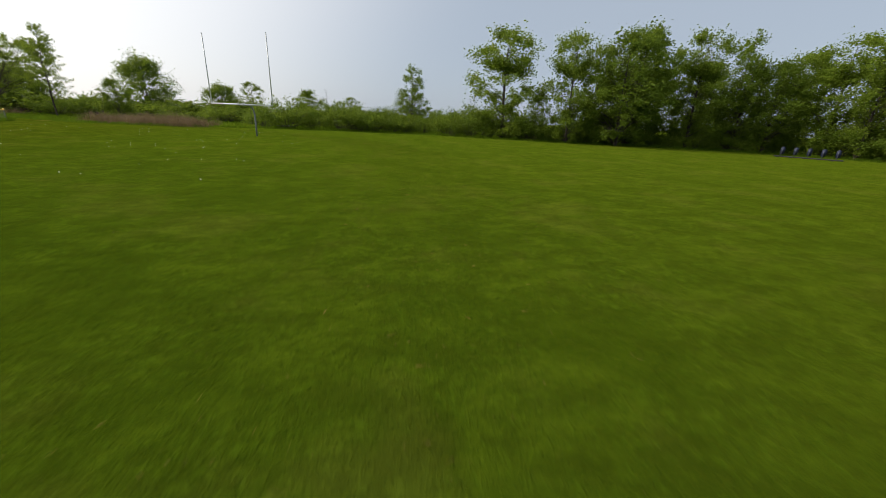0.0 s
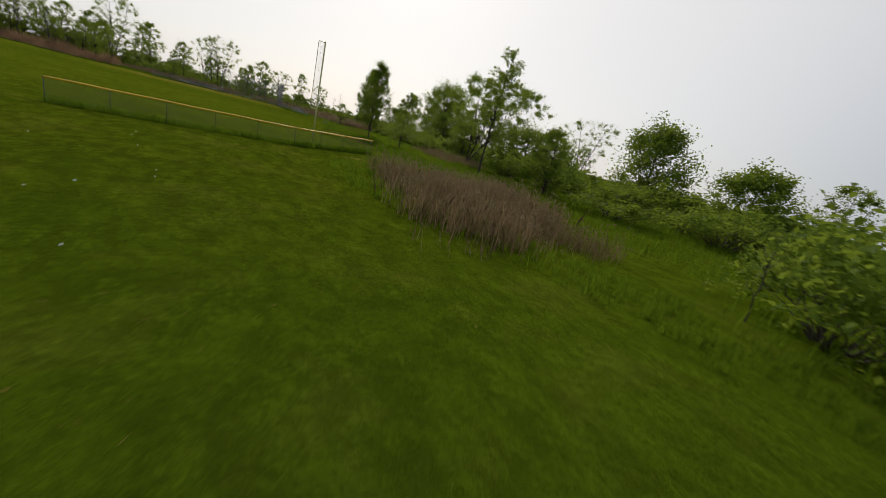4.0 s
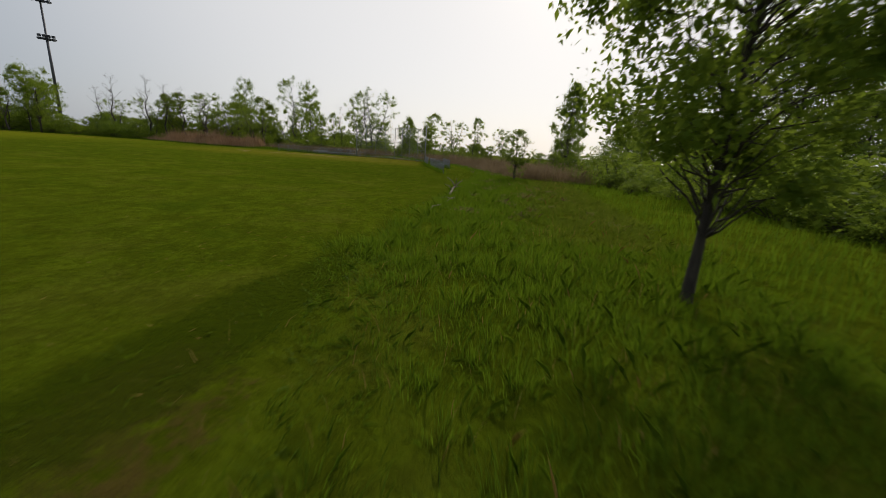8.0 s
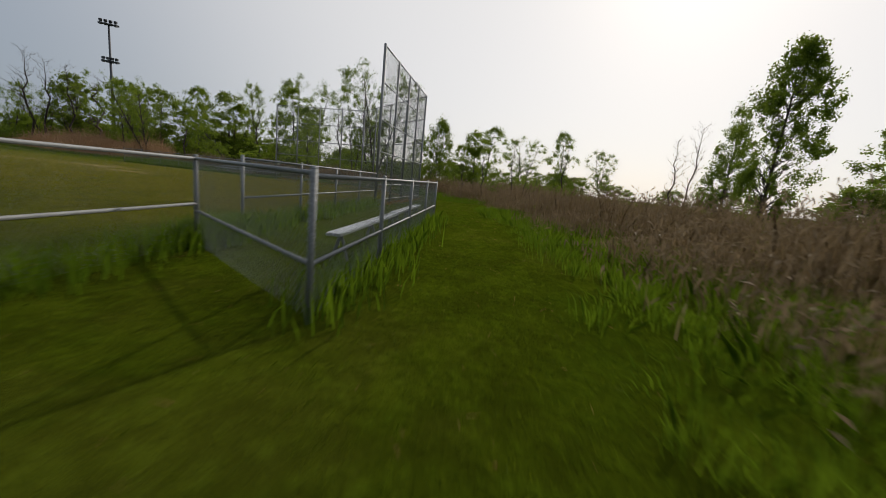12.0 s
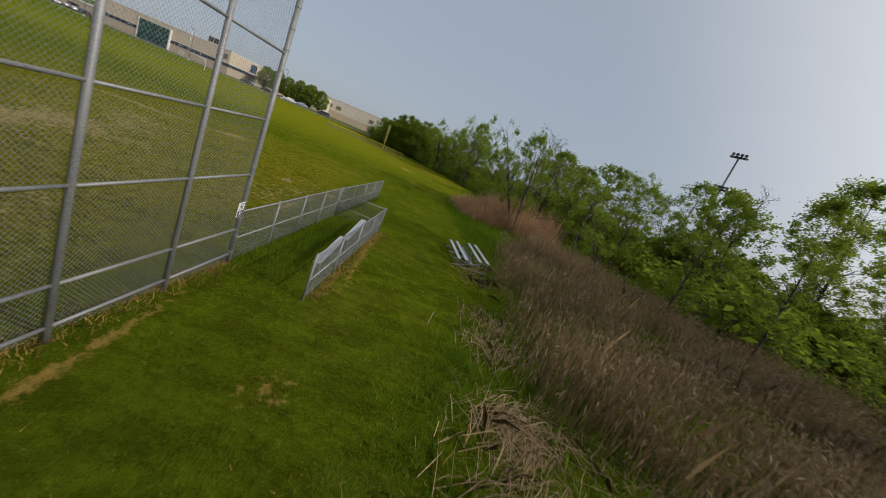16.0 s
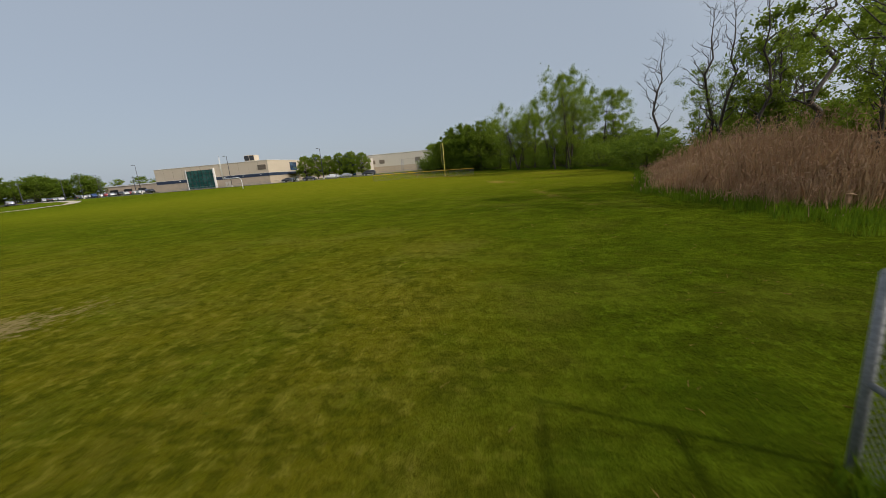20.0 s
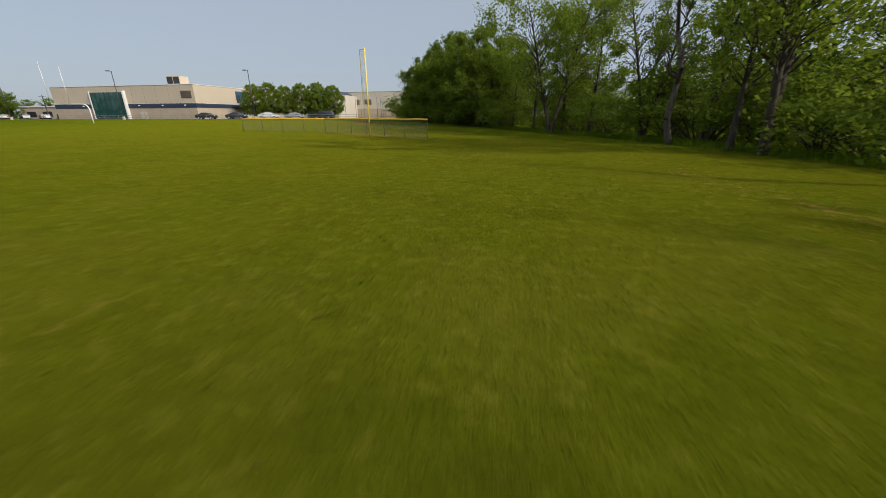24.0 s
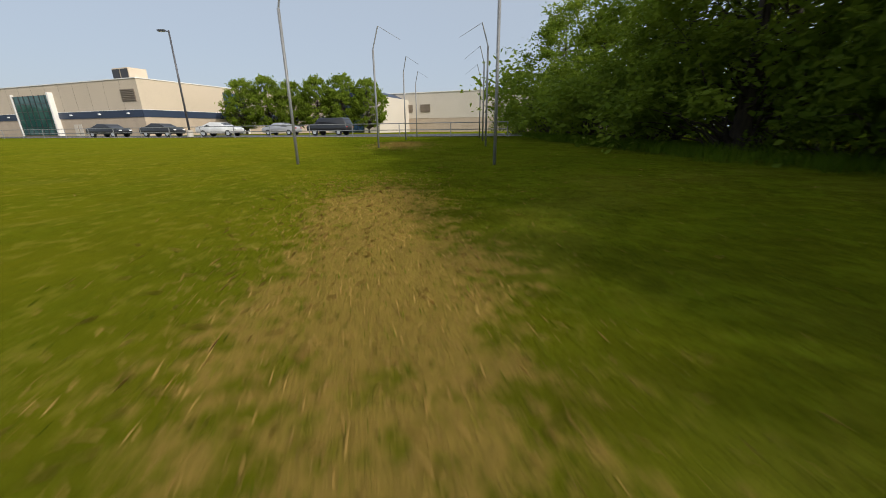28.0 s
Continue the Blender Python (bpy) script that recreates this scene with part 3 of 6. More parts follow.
def cage_arch(x0, y0, x1, y1, k):
    """One pair of batting cage poles with arms leaning in and a sagging cable between."""
    ob = thing("batting_cage_frame", x0, y0, "pair of slim grey batting cage poles joined by a cable", "batting cage", "batting cage frames")
    d = Vector((x1 - x0, y1 - y0, 0))
    g1 = lift(x1, y1) - lift(x0, y0)
    tips = []
    for base, sign in ((Vector((0, 0, 0)), 1), (Vector((d.x, d.y, g1)), -1)):
        top = base + Vector((0, 0, 3.45))
        post = part("pole", bar(base - Vector((0, 0, 0.2)), top, 0.035, 10), M_STEEL, ob, smooth=True)
        tip = top + d.normalized() * sign * 0.22 + Vector((0, 0, 0.75))
        part("arm", bar(top, tip, 0.022, 8), M_STEEL, post)
        tips.append(tip)
        drop = tip + d.normalized() * sign * 0.8 - Vector((0, 0, 0.45))
        part("stay", bar(tip, drop, 0.008, 5), M_STEEL, post)
        tips.append(drop)
    bm = bmesh.new()
    a, b = tips[0], tips[2]
    if k < 1:
        pipe(bm, [tuple(a.lerp(b, j / 10) - Vector((0, 0, 0.14 * math.sin(math.pi * j / 10)))) for j in range(11)], 0.008, 5)
        part("cable", bm, M_BLACK, ob)


for k, (a, b) in enumerate((((-133.3, -15.1), (-134.1, -10.2)), ((-138.8, -15.8), (-140.0, -11.8)), ((-145.2, -17.6), (-144.0, -12.9)), ((-150.5, -19.2), (-149.3, -14.4)))):
    cage_arch(*a, *b, k)


# ---------------------------------------------------------------- plants


def leaf_quads(centres, size, rng, flat=0.3, aspect=0.55):
    """Pointed leaves of four corners round centres, turned at random."""
    n = len(centres)
    a = rng.normal(size=(n, 3))
    a[:, 2] *= 1 - flat
    a /= np.linalg.norm(a, axis=1, keepdims=True)
    b = np.cross(a, rng.normal(size=(n, 3)))
    b /= np.linalg.norm(b, axis=1, keepdims=True)
    s = (size * rng.uniform(0.6, 1.3, n))[:, None]
    c = np.asarray(centres)
    droop = np.array([0, 0, -0.18]) * s
    return np.stack([c - a * s * 0.5, c + b * s * aspect * 0.5, c + a * s * 0.5 + droop, c - b * s * aspect * 0.5], 1)


def limb_path(p0, p1, rng, bend=0.12, n=5):
    p0, p1 = np.array(p0, float), np.array(p1, float)
    d = np.linalg.norm(p1 - p0)
    pts = [p0 + (p1 - p0) * k / n + (rng.normal(size=3) * bend * d * 0.35 * math.sin(math.pi * k / n)) for k in range(n + 1)]
    for k in range(1, n):
        pts[k][2] += 0.08 * d * math.sin(math.pi * k / n)
    return pts


def round_(u):
    return math.sin(math.pi * min(1, max(0, u * 0.93 + 0.06))) ** 0.6


def oval(u):
    return math.sin(math.pi * (u * 0.9 + 0.08)) ** 0.8 * (1.05 - 0.35 * u)


def cone(u):
    return max(0.05, (1 - u) ** 0.75)


def top_heavy(u):
    return 0.25 + 0.75 * math.sin(math.pi * min(1, u * 0.95)) ** 0.7 * (0.45 + 0.55 * u)


def ragged(u):
    return (0.45 + 0.55 * math.sin(math.pi * u)) * (0.75 + 0.35 * math.sin(u * 17))


def tree_meshes(seed, high, width, shape, clumps=60, leaves=4500, leaf=0.28, trunk=0.22, clear=0.2, lean=(0, 0), spread=0.55, forks=1, limb=4):
    """Trunk-and-limb mesh and crown mesh. shape(u) gives the crown's half width (0..1) at u of its height."""
    rng = np.random.default_rng(seed)
    bm = bmesh.new()
    tops = []
    for f in range(forks):
        off = np.array([rng.normal() * 0.06 * width, rng.normal() * 0.06 * width]) * (forks > 1)
        steps = 9
        pts = []
        for k in range(steps + 1):
            u = k / steps
            wob = np.array([math.sin(u * 5 + seed + f * 2), math.cos(u * 4 + seed * 2 + f)]) * 0.012 * high * u
            pts.append((lean[0] * high * u ** 1.3 + wob[0] + off[0] * 6 * u, lean[1] * high * u ** 1.3 + wob[1] + off[1] * 6 * u, high * 0.93 * u - (0.15 if k == 0 else 0)))
        r0 = trunk / forks ** 0.4
        rings = []
        for k, p in enumerate(pts):
            u = k / steps
            r = r0 * (1.0 - 0.9 * u) * (1.35 if k == 0 else 1.0)
            rings.append([bm.verts.new((p[0] + r * math.cos(a), p[1] + r * math.sin(a), p[2])) for a in (2 * math.pi * j / 8 for j in range(8))])
        for a, b in zip(rings, rings[1:]):
            for j in range(8):
                bm.faces.new((a[j], a[(j + 1) % 8], b[(j + 1) % 8], b[j]))
        tops.append(np.array(pts))
    cents = []
    for i in range(clumps):
        u = min(0.99, max(0.02, rng.beta(1.1, 2.0) if shape is cone else rng.beta(1.3, 1.15)))
        z = high * (clear + (1 - clear) * u)
        ang = rng.uniform(0, 2 * math.pi)
        rad = width * 0.5 * shape(u) * math.sqrt(rng.uniform(0.12, 1.0)) * rng.uniform(0.85, 1.15)
        stem = tops[i % forks]
        sx, sy = np.interp(z, stem[:, 2], stem[:, 0]), np.interp(z, stem[:, 2], stem[:, 1])
        c = np.array([sx + rad * math.cos(ang), sy + rad * math.sin(ang), z])
        cents.append(c)
        zb = max(high * clear * 0.7, z - rad * rng.uniform(0.5, 1.0))
        b = (np.interp(zb, stem[:, 2], stem[:, 0]), np.interp(zb, stem[:, 2], stem[:, 1]), zb)
        path = limb_path(b, c, rng)
        rr = max(0.012, trunk * 0.26 * (1 - u * 0.75))
        for k in range(len(path) - 1):
            tube(bm, path[k], path[k + 1], rr * (1 - k / 5.5), rr * (1 - (k + 1) / 5.5), limb, False)
    me_t = bpy.data.meshes.new("trunk")
    bm.to_mesh(me_t)
    bm.free()
    cents = np.array(cents)
    per = rng.multinomial(leaves, rng.dirichlet(np.full(clumps, 2.5)))
    spots = []
    axis = np.column_stack([np.interp(cents[:, 2], tops[0][:, 2], tops[0][:, 0]), np.interp(cents[:, 2], tops[0][:, 2], tops[0][:, 1])])
    for c, n, mid in zip(cents, per, axis):
        s = spread * rng.uniform(0.6, 1.4) * width / 5.2
        out = np.array([c[0] - mid[0], c[1] - mid[1], 0.35 * width])
        out /= np.linalg.norm(out) + 1e-9
        twigs = rng.normal(size=(9, 3)) * 0.75 + out * 0.9
        twigs /= np.linalg.norm(twigs, axis=1, keepdims=True)
        twigs *= (s * rng.uniform(0.55, 1.5, 9))[:, None]
        k = rng.integers(0, 9, n)
        p = twigs[k] * (rng.uniform(0.0, 1.0, n) ** 0.75)[:, None] + rng.normal(size=(n, 3)) * s * 0.2
        p[:, 2] *= 0.9
        spots.append(c + p)
    return me_t, quads("crown", leaf_quads(np.concatenate(spots), leaf, rng))


def tree_kind(name, label, meshes, leafs, bark, group=""):
    ob = thing(name, 0, 0, label, "tree", group, z=0)
    hang("trunk", meshes[0], bark, ob, smooth=True)
    hang("crown", meshes[1], leafs, ob)
    return ob


KINDS = {
    "young": tree_kind("young_tree", "slender young tree with fresh green leaves", tree_meshes(3, 12, 6.4, oval, 230, 42000, 0.16, 0.11, 0.15, (0.02, 0), 0.62), M_LEAF_DARK, M_BARK),
    "broad": tree_kind("broadleaf_tree", "tall broadleaf tree at the edge of the field", tree_meshes(5, 13, 8, ragged, 150, 16000, 0.26, 0.2, 0.03, spread=0.68), M_LEAF, M_BARK),
    "broad2": tree_kind("broadleaf_tree", "leafy tree with an uneven crown", tree_meshes(11, 11, 7.5, round_, 150, 15000, 0.26, 0.2, 0.03, spread=0.68), M_LEAF_DARK, M_BARK),
    "airy": tree_kind("airy_tree", "tall open-crowned tree with clumped foliage and bare limbs", tree_meshes(17, 16, 9, top_heavy, 120, 12000, 0.22, 0.22, 0.2, (0.03, 0.02), 0.54, 2), M_LEAF_DARK, M_BARK),
    "round": tree_kind("round_tree", "dense round dark green tree", tree_meshes(23, 10, 9.5, round_, 150, 13000, 0.36, 0.22, 0.03, spread=0.8), M_LEAF_DARK, M_BARK),
    "clipped": tree_kind("clipped_tree", "clipped round green tree beside the school entrance", tree_meshes(25, 10, 8.6, round_, 260, 15000, 0.36, 0.22, 0.12, spread=0.42), M_LEAF, M_BARK),
    "grand": tree_kind("round_tree", "large round dark tree behind the thicket", tree_meshes(24, 10, 9.0, round_, 190, 30000, 0.23, 0.22, 0.05, spread=0.7), M_LEAF_DARK, M_BARK),
    "spread": tree_kind("spreading_tree", "spreading multi-stemmed tree with light foliage", tree_meshes(83, 12, 11, round_, 190, 32000, 0.19, 0.2, 0.34, (0, 0), 0.36, 3), M_LEAF, M_BARK),
    "conical": tree_kind("conical_tree", "narrow conical dark tree", tree_meshes(29, 15, 9, cone, 210, 15000, 0.27, 0.22, 0.03, spread=0.48), M_LEAF_DARK, M_BARK),
    "column": tree_kind("oval_tree", "dense dark tree with a tall oval crown", tree_meshes(41, 15, 9.5, oval, 230, 22000, 0.27, 0.22, 0.02, spread=0.44), M_LEAF_DARK, M_BARK),
    "shade": tree_kind("shade_tree", "tall leafy tree at the wood edge shading the lawn", tree_meshes(19, 14, 11, top_heavy, 150, 17000, 0.24, 0.27, 0.24, (0.02, -0.03), 0.6, 2), M_LEAF, M_BARK),
    "bent": tree_kind("airy_tree", "dark multi-stemmed tree growing out of the reeds", tree_meshes(47, 12, 9, top_heavy, 64, 4600, 0.22, 0.32, 0.24, (0.02, -0.01), 0.45, 2), M_LEAF_DARK, M_BARK),
    "wood": tree_kind("woodland_tree", "leafy tree in the depth of the wood", tree_meshes(61, 11, 8, ragged, 60, 4000, 0.42, 0.18, 0.05, spread=0.66, limb=3), M_LEAF, M_BARK),
    "wood2": tree_kind("woodland_tree", "broad leafy tree in the depth of the wood", tree_meshes(67, 10, 9, round_, 60, 4000, 0.44, 0.2, 0.04, spread=0.7, limb=3), M_LEAF_DARK, M_BARK),
    "overhang": tree_kind("spreading_tree", "dense spreading tree with foliage hanging to the ground", tree_meshes(71, 10, 10, ragged, 90, 19000, 0.21, 0.26, 0.03, spread=0.5), M_LEAF, M_BARK),
    "dense": tree_kind("spreading_tree", "dense dark tree with foliage hanging to the ground", tree_meshes(73, 10, 8, ragged, 110, 17000, 0.24, 0.24, 0.02, spread=0.5), M_BUSH, M_BARK),
    "light": tree_kind("light_tree", "small tree with pale yellow-green spring leaves", tree_meshes(31, 8, 5.5, ragged, 90, 6000, 0.2, 0.12, 0.12), M_LEAF_YOUNG, M_BARK),
    "airy2": tree_kind("airy_tree", "thin spindly tree with sparse foliage", tree_meshes(37, 13, 7, ragged, 90, 8500, 0.22, 0.16, 0.2, (-0.04, 0.02), 0.5), M_LEAF, M_BARK),
}


def bare_meshes(seed, high, trunk, n=26, bend=0.06, twist=0.2):
    rng = np.random.default_rng(seed)
    bm = bmesh.new()
    stem = limb_path((0, 0, -0.1), (rng.normal() * 0.6, rng.normal() * 0.6, high), rng, bend, 8)
    for k in range(8):
        tube(bm, stem[k], stem[k + 1], trunk * (1 - k / 8.6), trunk * (1 - (k + 1) / 8.6), 7, False)
    for i in range(n):
        u = rng.uniform(0.25, 0.97)
        b = stem[int(u * 8)] + (stem[int(u * 8) + 1] - stem[int(u * 8)]) * (u * 8 % 1)
        ang, ln = rng.uniform(0, 6.28), high * rng.uniform(0.12, 0.34) * (1.1 - u * 0.6)
        e = b + np.array([math.cos(ang) * ln * 0.7, math.sin(ang) * ln * 0.7, ln * rng.uniform(0.4, 0.9)])
        p = limb_path(b, e, rng, twist)
        r = trunk * 0.36 * (1.1 - u * 0.8)
        for k in range(5):
            tube(bm, p[k], p[k + 1], r * (1 - k / 5.6), r * (1 - (k + 1) / 5.6), 4, False)
        for _ in range(3):
            q = p[int(rng.integers(2, 5))]
            e2 = q + np.array([rng.normal() * 0.3, rng.normal() * 0.3, rng.uniform(0.2, 0.6)]) * ln * 0.5
            tube(bm, q, e2, r * 0.4, 0.004, 3, False)
    me = bpy.data.meshes.new("trunk")
    bm.to_mesh(me)
    bm.free()
    return me


BARE = thing("bare_tree", 0, 0, "leafless grey tree with fine bare branches", "tree", "bare trees", z=0)
hang("trunk", bare_meshes(41, 11, 0.14), M_BARK, BARE, smooth=True)
SNAG = thing("dead_tree", 0, 0, "gnarled dead tree with thick crooked bare limbs", "tree", "dead trees", z=0)
hang("trunk", bare_meshes(46, 11, 0.24, 15, 0.2, 0.55), bark_material("snag_bark", (0.13, 0.105, 0.085)), SNAG, smooth=True)


def bush_meshes(seed, high, width, leaves, leaf):
    rng = np.random.default_rng(seed)
    bm = bmesh.new()
    spots = []
    for i in range(26):
        ang, r = rng.uniform(0, 6.28), width * 0.5 * math.sqrt(rng.uniform(0.02, 1))
        c = np.array([math.cos(ang) * r, math.sin(ang) * r, high * rng.uniform(0.25, 0.92) * (1 - 0.45 * (2 * r / width) ** 2)])
        p = limb_path((c[0] * 0.2, c[1] * 0.2, -0.05), c, rng)
        for k in range(5):
            tube(bm, p[k], p[k + 1], 0.035 * (1 - k / 6), 0.035 * (1 - (k + 1) / 6), 4, False)
        n = leaves // 26
        twigs = rng.normal(size=(8, 3)) + np.array([c[0], c[1], 0.5 * width]) / width
        twigs /= np.linalg.norm(twigs, axis=1, keepdims=True)
        twigs *= (width * rng.uniform(0.14, 0.34, 8))[:, None]
        q = twigs[rng.integers(0, 8, n)] * (rng.uniform(0, 1, n) ** 0.8)[:, None] + rng.normal(size=(n, 3)) * width * 0.035
        q[:, 2] *= 0.8
        spots.append(c + q)
    spots = np.concatenate(spots)
    spots[:, 2] = np.maximum(spots[:, 2], 0.06)
    me = bpy.data.meshes.new("stem")
    bm.to_mesh(me)
    bm.free()
    return me, quads("foliage", leaf_quads(spots, leaf, rng))


def bush_kind(label, meshes, leafs):
    ob = thing("bush", 0, 0, label, "bush", "bushes along the field", z=0)
    hang("stem", meshes[0], M_BARK, ob)
    hang("foliage", meshes[1], leafs, ob)
    return ob


BUSHES = [
    bush_kind("dense green bush beside the field", bush_meshes(51, 3.2, 4.4, 3600, 0.2), M_BUSH),
    bush_kind("dark leafy thicket bush", bush_meshes(53, 3.8, 5.2, 3800, 0.22), M_LEAF_DARK),
    bush_kind("low pale green shrub", bush_meshes(57, 2.0, 3.4, 2600, 0.17), M_LEAF_YOUNG),
]
FAR_BUSH = bush_kind("dense green bush in the thicket", bush_meshes(59, 3.4, 5.0, 1300, 0.36), M_BUSH)
FAR_BUSH2 = bush_kind("dark rounded bush in the thicket", bush_meshes(60, 3.0, 4.6, 1200, 0.36), M_LEAF_DARK)
PLACED = []


def plant(ob, x, y, high, base, turn=0.0, wide=1.0, label="", tilt=(0, 0)):
    s = high / base
    m = pose(x, y, lift(x, y) - 0.05, tilt[0], tilt[1], turn)
    if ob in PLACED:
        c = copy_thing(ob, m)
    else:
        PLACED.append(ob)
        ob["first"] = ob["label"]
        c = ob
    c.matrix_basis = m @ Matrix.Diagonal((s * wide, s * wide, s, 1))
    c["label"] = label or ob["first"]
    return c


BASE = {"young": 12, "broad": 13, "broad2": 11, "airy": 16, "round": 10, "clipped": 10, "grand": 10, "spread": 12, "overhang": 10, "wood": 11, "wood2": 10, "conical": 15, "column": 15, "dense": 10, "bent": 12, "shade": 14, "light": 8, "airy2": 13}


def grow(kind, x, y, high, turn=0.0, wide=1.0, label="", tilt=(0, 0)):
    return plant(KINDS[kind], x, y, high, BASE[kind], turn, wide, label, tilt)

# ---------------------------------------------------------------- edge of the mown field, walked with the field on the left
EDGE = [(-80, -216), (-50, -203), (-33, -194), (-26, -178), (-21, -163), (-13, -150), (-10, -133), (-11.5, -123), (-15, -112), (-15.5, -103), (-12, -99), (-8.4, -93), (-9.8, -87),
        (-10.4, -78), (-9.2, -69.5), (-5.7, -61.5), (-3.2, -50), (-1.5, -41), (0.25, -34), (1.3, -26), (1.5, -19), (0.5, -8), (-1.6, 0.2), (-3.4, 4.0),
        (-7.5, 9.6), (-11, 12.6), (-15, 14.4), (-22, 16.2), (-32, 17.6), (-45, 16.6), (-54, 16.2), (-60, 18.6), (-72, 22.6), (-84, 22.6), (-96, 19.8), (-106, 16.6),
        (-113.6, 11.8), (-121, 7.6), (-126, 3.1), (-131, -1.5), (-135.5, -6.0), (-143, -9.5), (-152, -12.5), (-165, -16)]


def along_edge(step, lo=0, hi=None):
    """Points along the edge with the way outward from the field."""
    out = []
    pts = EDGE[lo:hi]
    for a, b in zip(pts, pts[1:]):
        a, b = Vector(a), Vector(b)
        d = (b - a)
        n = max(1, int(d.length / step))
        nor = Vector((d.y, -d.x)).normalized()
        out += [(a.lerp(b, (k + 0.5) / n), nor) for k in range(n)]
    return out


# hero trees
grow("young", 0.95, -63.7, 11.3, 20, 0.85, "slender young tree standing alone in tall grass")
grow("conical", 4.5, -149.5, 12.7, 0, 1.2)
grow("broad", -14.0, -161.5, 16.0, 40, 1.3, "tall broadleaf tree with a pale trunk at the field edge")
grow("broad2", -24, -176, 14.5, 10, 1.2)
grow("airy", -20.6, 38.2, 16.6, 0, 0.95, "tall open tree with dead limbs behind the reeds")
grow("airy", -24.6, 38.8, 15.0, 130, 0.6, "tall slender open tree behind the reeds")
grow("airy2", -30.5, 35.2, 9.8, 60, 0.8)
grow("grand", 32.0, -32.0, 15.3, 0, 1.0, "large round dark tree behind the thicket")
grow("light", 4.45, -32.35, 4.7, 0, 1.2, "small pale-leaved tree beside the dry reeds")
grow("bent", -46.1, 23.2, 9.8, 30, 0.62, "dark multi-stemmed tree growing out of the reeds")
grow("column", 32.0, 33.0, 22, 50, 0.72)
grow("column", 54.0, 40.0, 18.5, 150, 1.1)
grow("column", 64.0, 33.0, 17, 250, 1.1)
grow("conical", 44.4, 66.0, 23.2, 10, 0.8)
grow("round", 41.0, -88.6, 12.6, 30, 0.95)
grow("airy", 92, -31, 21, 60)
grow("spread", 13.5, -75.2, 12.3, 130, 1.05, "spreading multi-stemmed tree with light foliage")
grow("light", 2.86, -72.5, 4.6, 70, 1.3, "small bushy sapling in the tall grass")
grow("broad2", -11.5, 41.6, 10.4, 200, 0.75, "bushy tree standing clear of the wood")
grow("broad", -5.4, 42.4, 9.6, 100, 0.85, "bushy tree standing clear of the wood")
grow("airy", -56, 80, 24, 20, 0.85)
grow("airy", -78, 89, 24, 260, 0.6)
grow("airy2", -53.5, 27.0, 9.5, 200, 1.1, "thin tree with sparse foliage above the reeds")
grow("airy2", -38.9, 29.2, 9.0, 20, 0.9, "leaning tree with a long bare trunk", (4, -34))
grow("airy2", -50.0, 23.5, 9.5, 110, 0.9, "slender tree with lit leaf clumps at the reed edge")
grow("airy2", -33.0, 31.0, 8.5, 250, 0.8)
grow("airy2", -94.8, 20.6, 13.5, 40, 0.8, "tree with a dark bare trunk at the wood edge")
grow("shade", -92.8, 20.8, 13.0, 210, 0.8, "tall leafy tree at the wood edge shading the lawn")
grow("shade", -110.5, 14.2, 12.0, 150, 0.9, "tall leafy tree at the wood edge shading the lawn")
grow("airy", -103.5, 19.5, 12.5, 210, 0.8, "tree with a dark bare trunk at the wood edge")
grow("broad2", 20.5, -62.5, 6.6, 80, 1.3, "dense bushy tree rising from the thicket")
grow("broad2", 25.5, -68.5, 7.2, 190, 1.3, "dense bushy tree rising from the thicket")
grow("broad2", 9.6, -96.8, 6.4, 0, 1.2, "wide dark bushy tree by the thicket")


def spiky_tree():
    """Tree with long upright shoots that carry leaves along their length."""
    rng = np.random.default_rng(77)
    ob = thing("shooting_tree", 6.2, -89.2, "tall tree with long leafy upright shoots and a bent trunk", "tree")
    bm, spots = bmesh.new(), []
    stem = limb_path((0, 0, -0.1), (1.0, 0.4, 13.4), rng, 0.04, 9)
    for k in range(9):
        tube(bm, stem[k], stem[k + 1], 0.13 * (1 - k / 9.6), 0.13 * (1 - (k + 1) / 9.6), 8, False)
    for i in range(78):
        u = rng.uniform(0.09, 0.98)
        b = stem[int(u * 9)] + (stem[min(9, int(u * 9) + 1)] - stem[int(u * 9)]) * (u * 9 % 1)
        ang = rng.uniform(0, 6.28)
        ln = (4.2 - 2.6 * u) * rng.uniform(0.6, 1.15)
        e = b + np.array([math.cos(ang) * ln, math.sin(ang) * ln, ln * rng.uniform(0.25, 0.75)])
        p = limb_path(b, e, rng, 0.1, 6)
        for k in range(6):
            tube(bm, p[k], p[k + 1], 0.035 * (1 - k / 7), 0.035 * (1 - (k + 1) / 7), 4, False)
        n = 75
        w = rng.uniform(0.2, 1.0, n) * 5.99
        base = np.array([p[int(v)] + (p[int(v) + 1] - p[int(v)]) * (v % 1) for v in w])
        spots.append(base + rng.normal(size=(n, 3)) * 0.14)
    me = bpy.data.meshes.new("trunk")
    bm.to_mesh(me)
    bm.free()
    hang("trunk", me, M_BARK, ob, smooth=True)
    hang("crown", quads("crown", leaf_quads(np.concatenate(spots), 0.24, rng)), M_LEAF, ob)


spiky_tree()

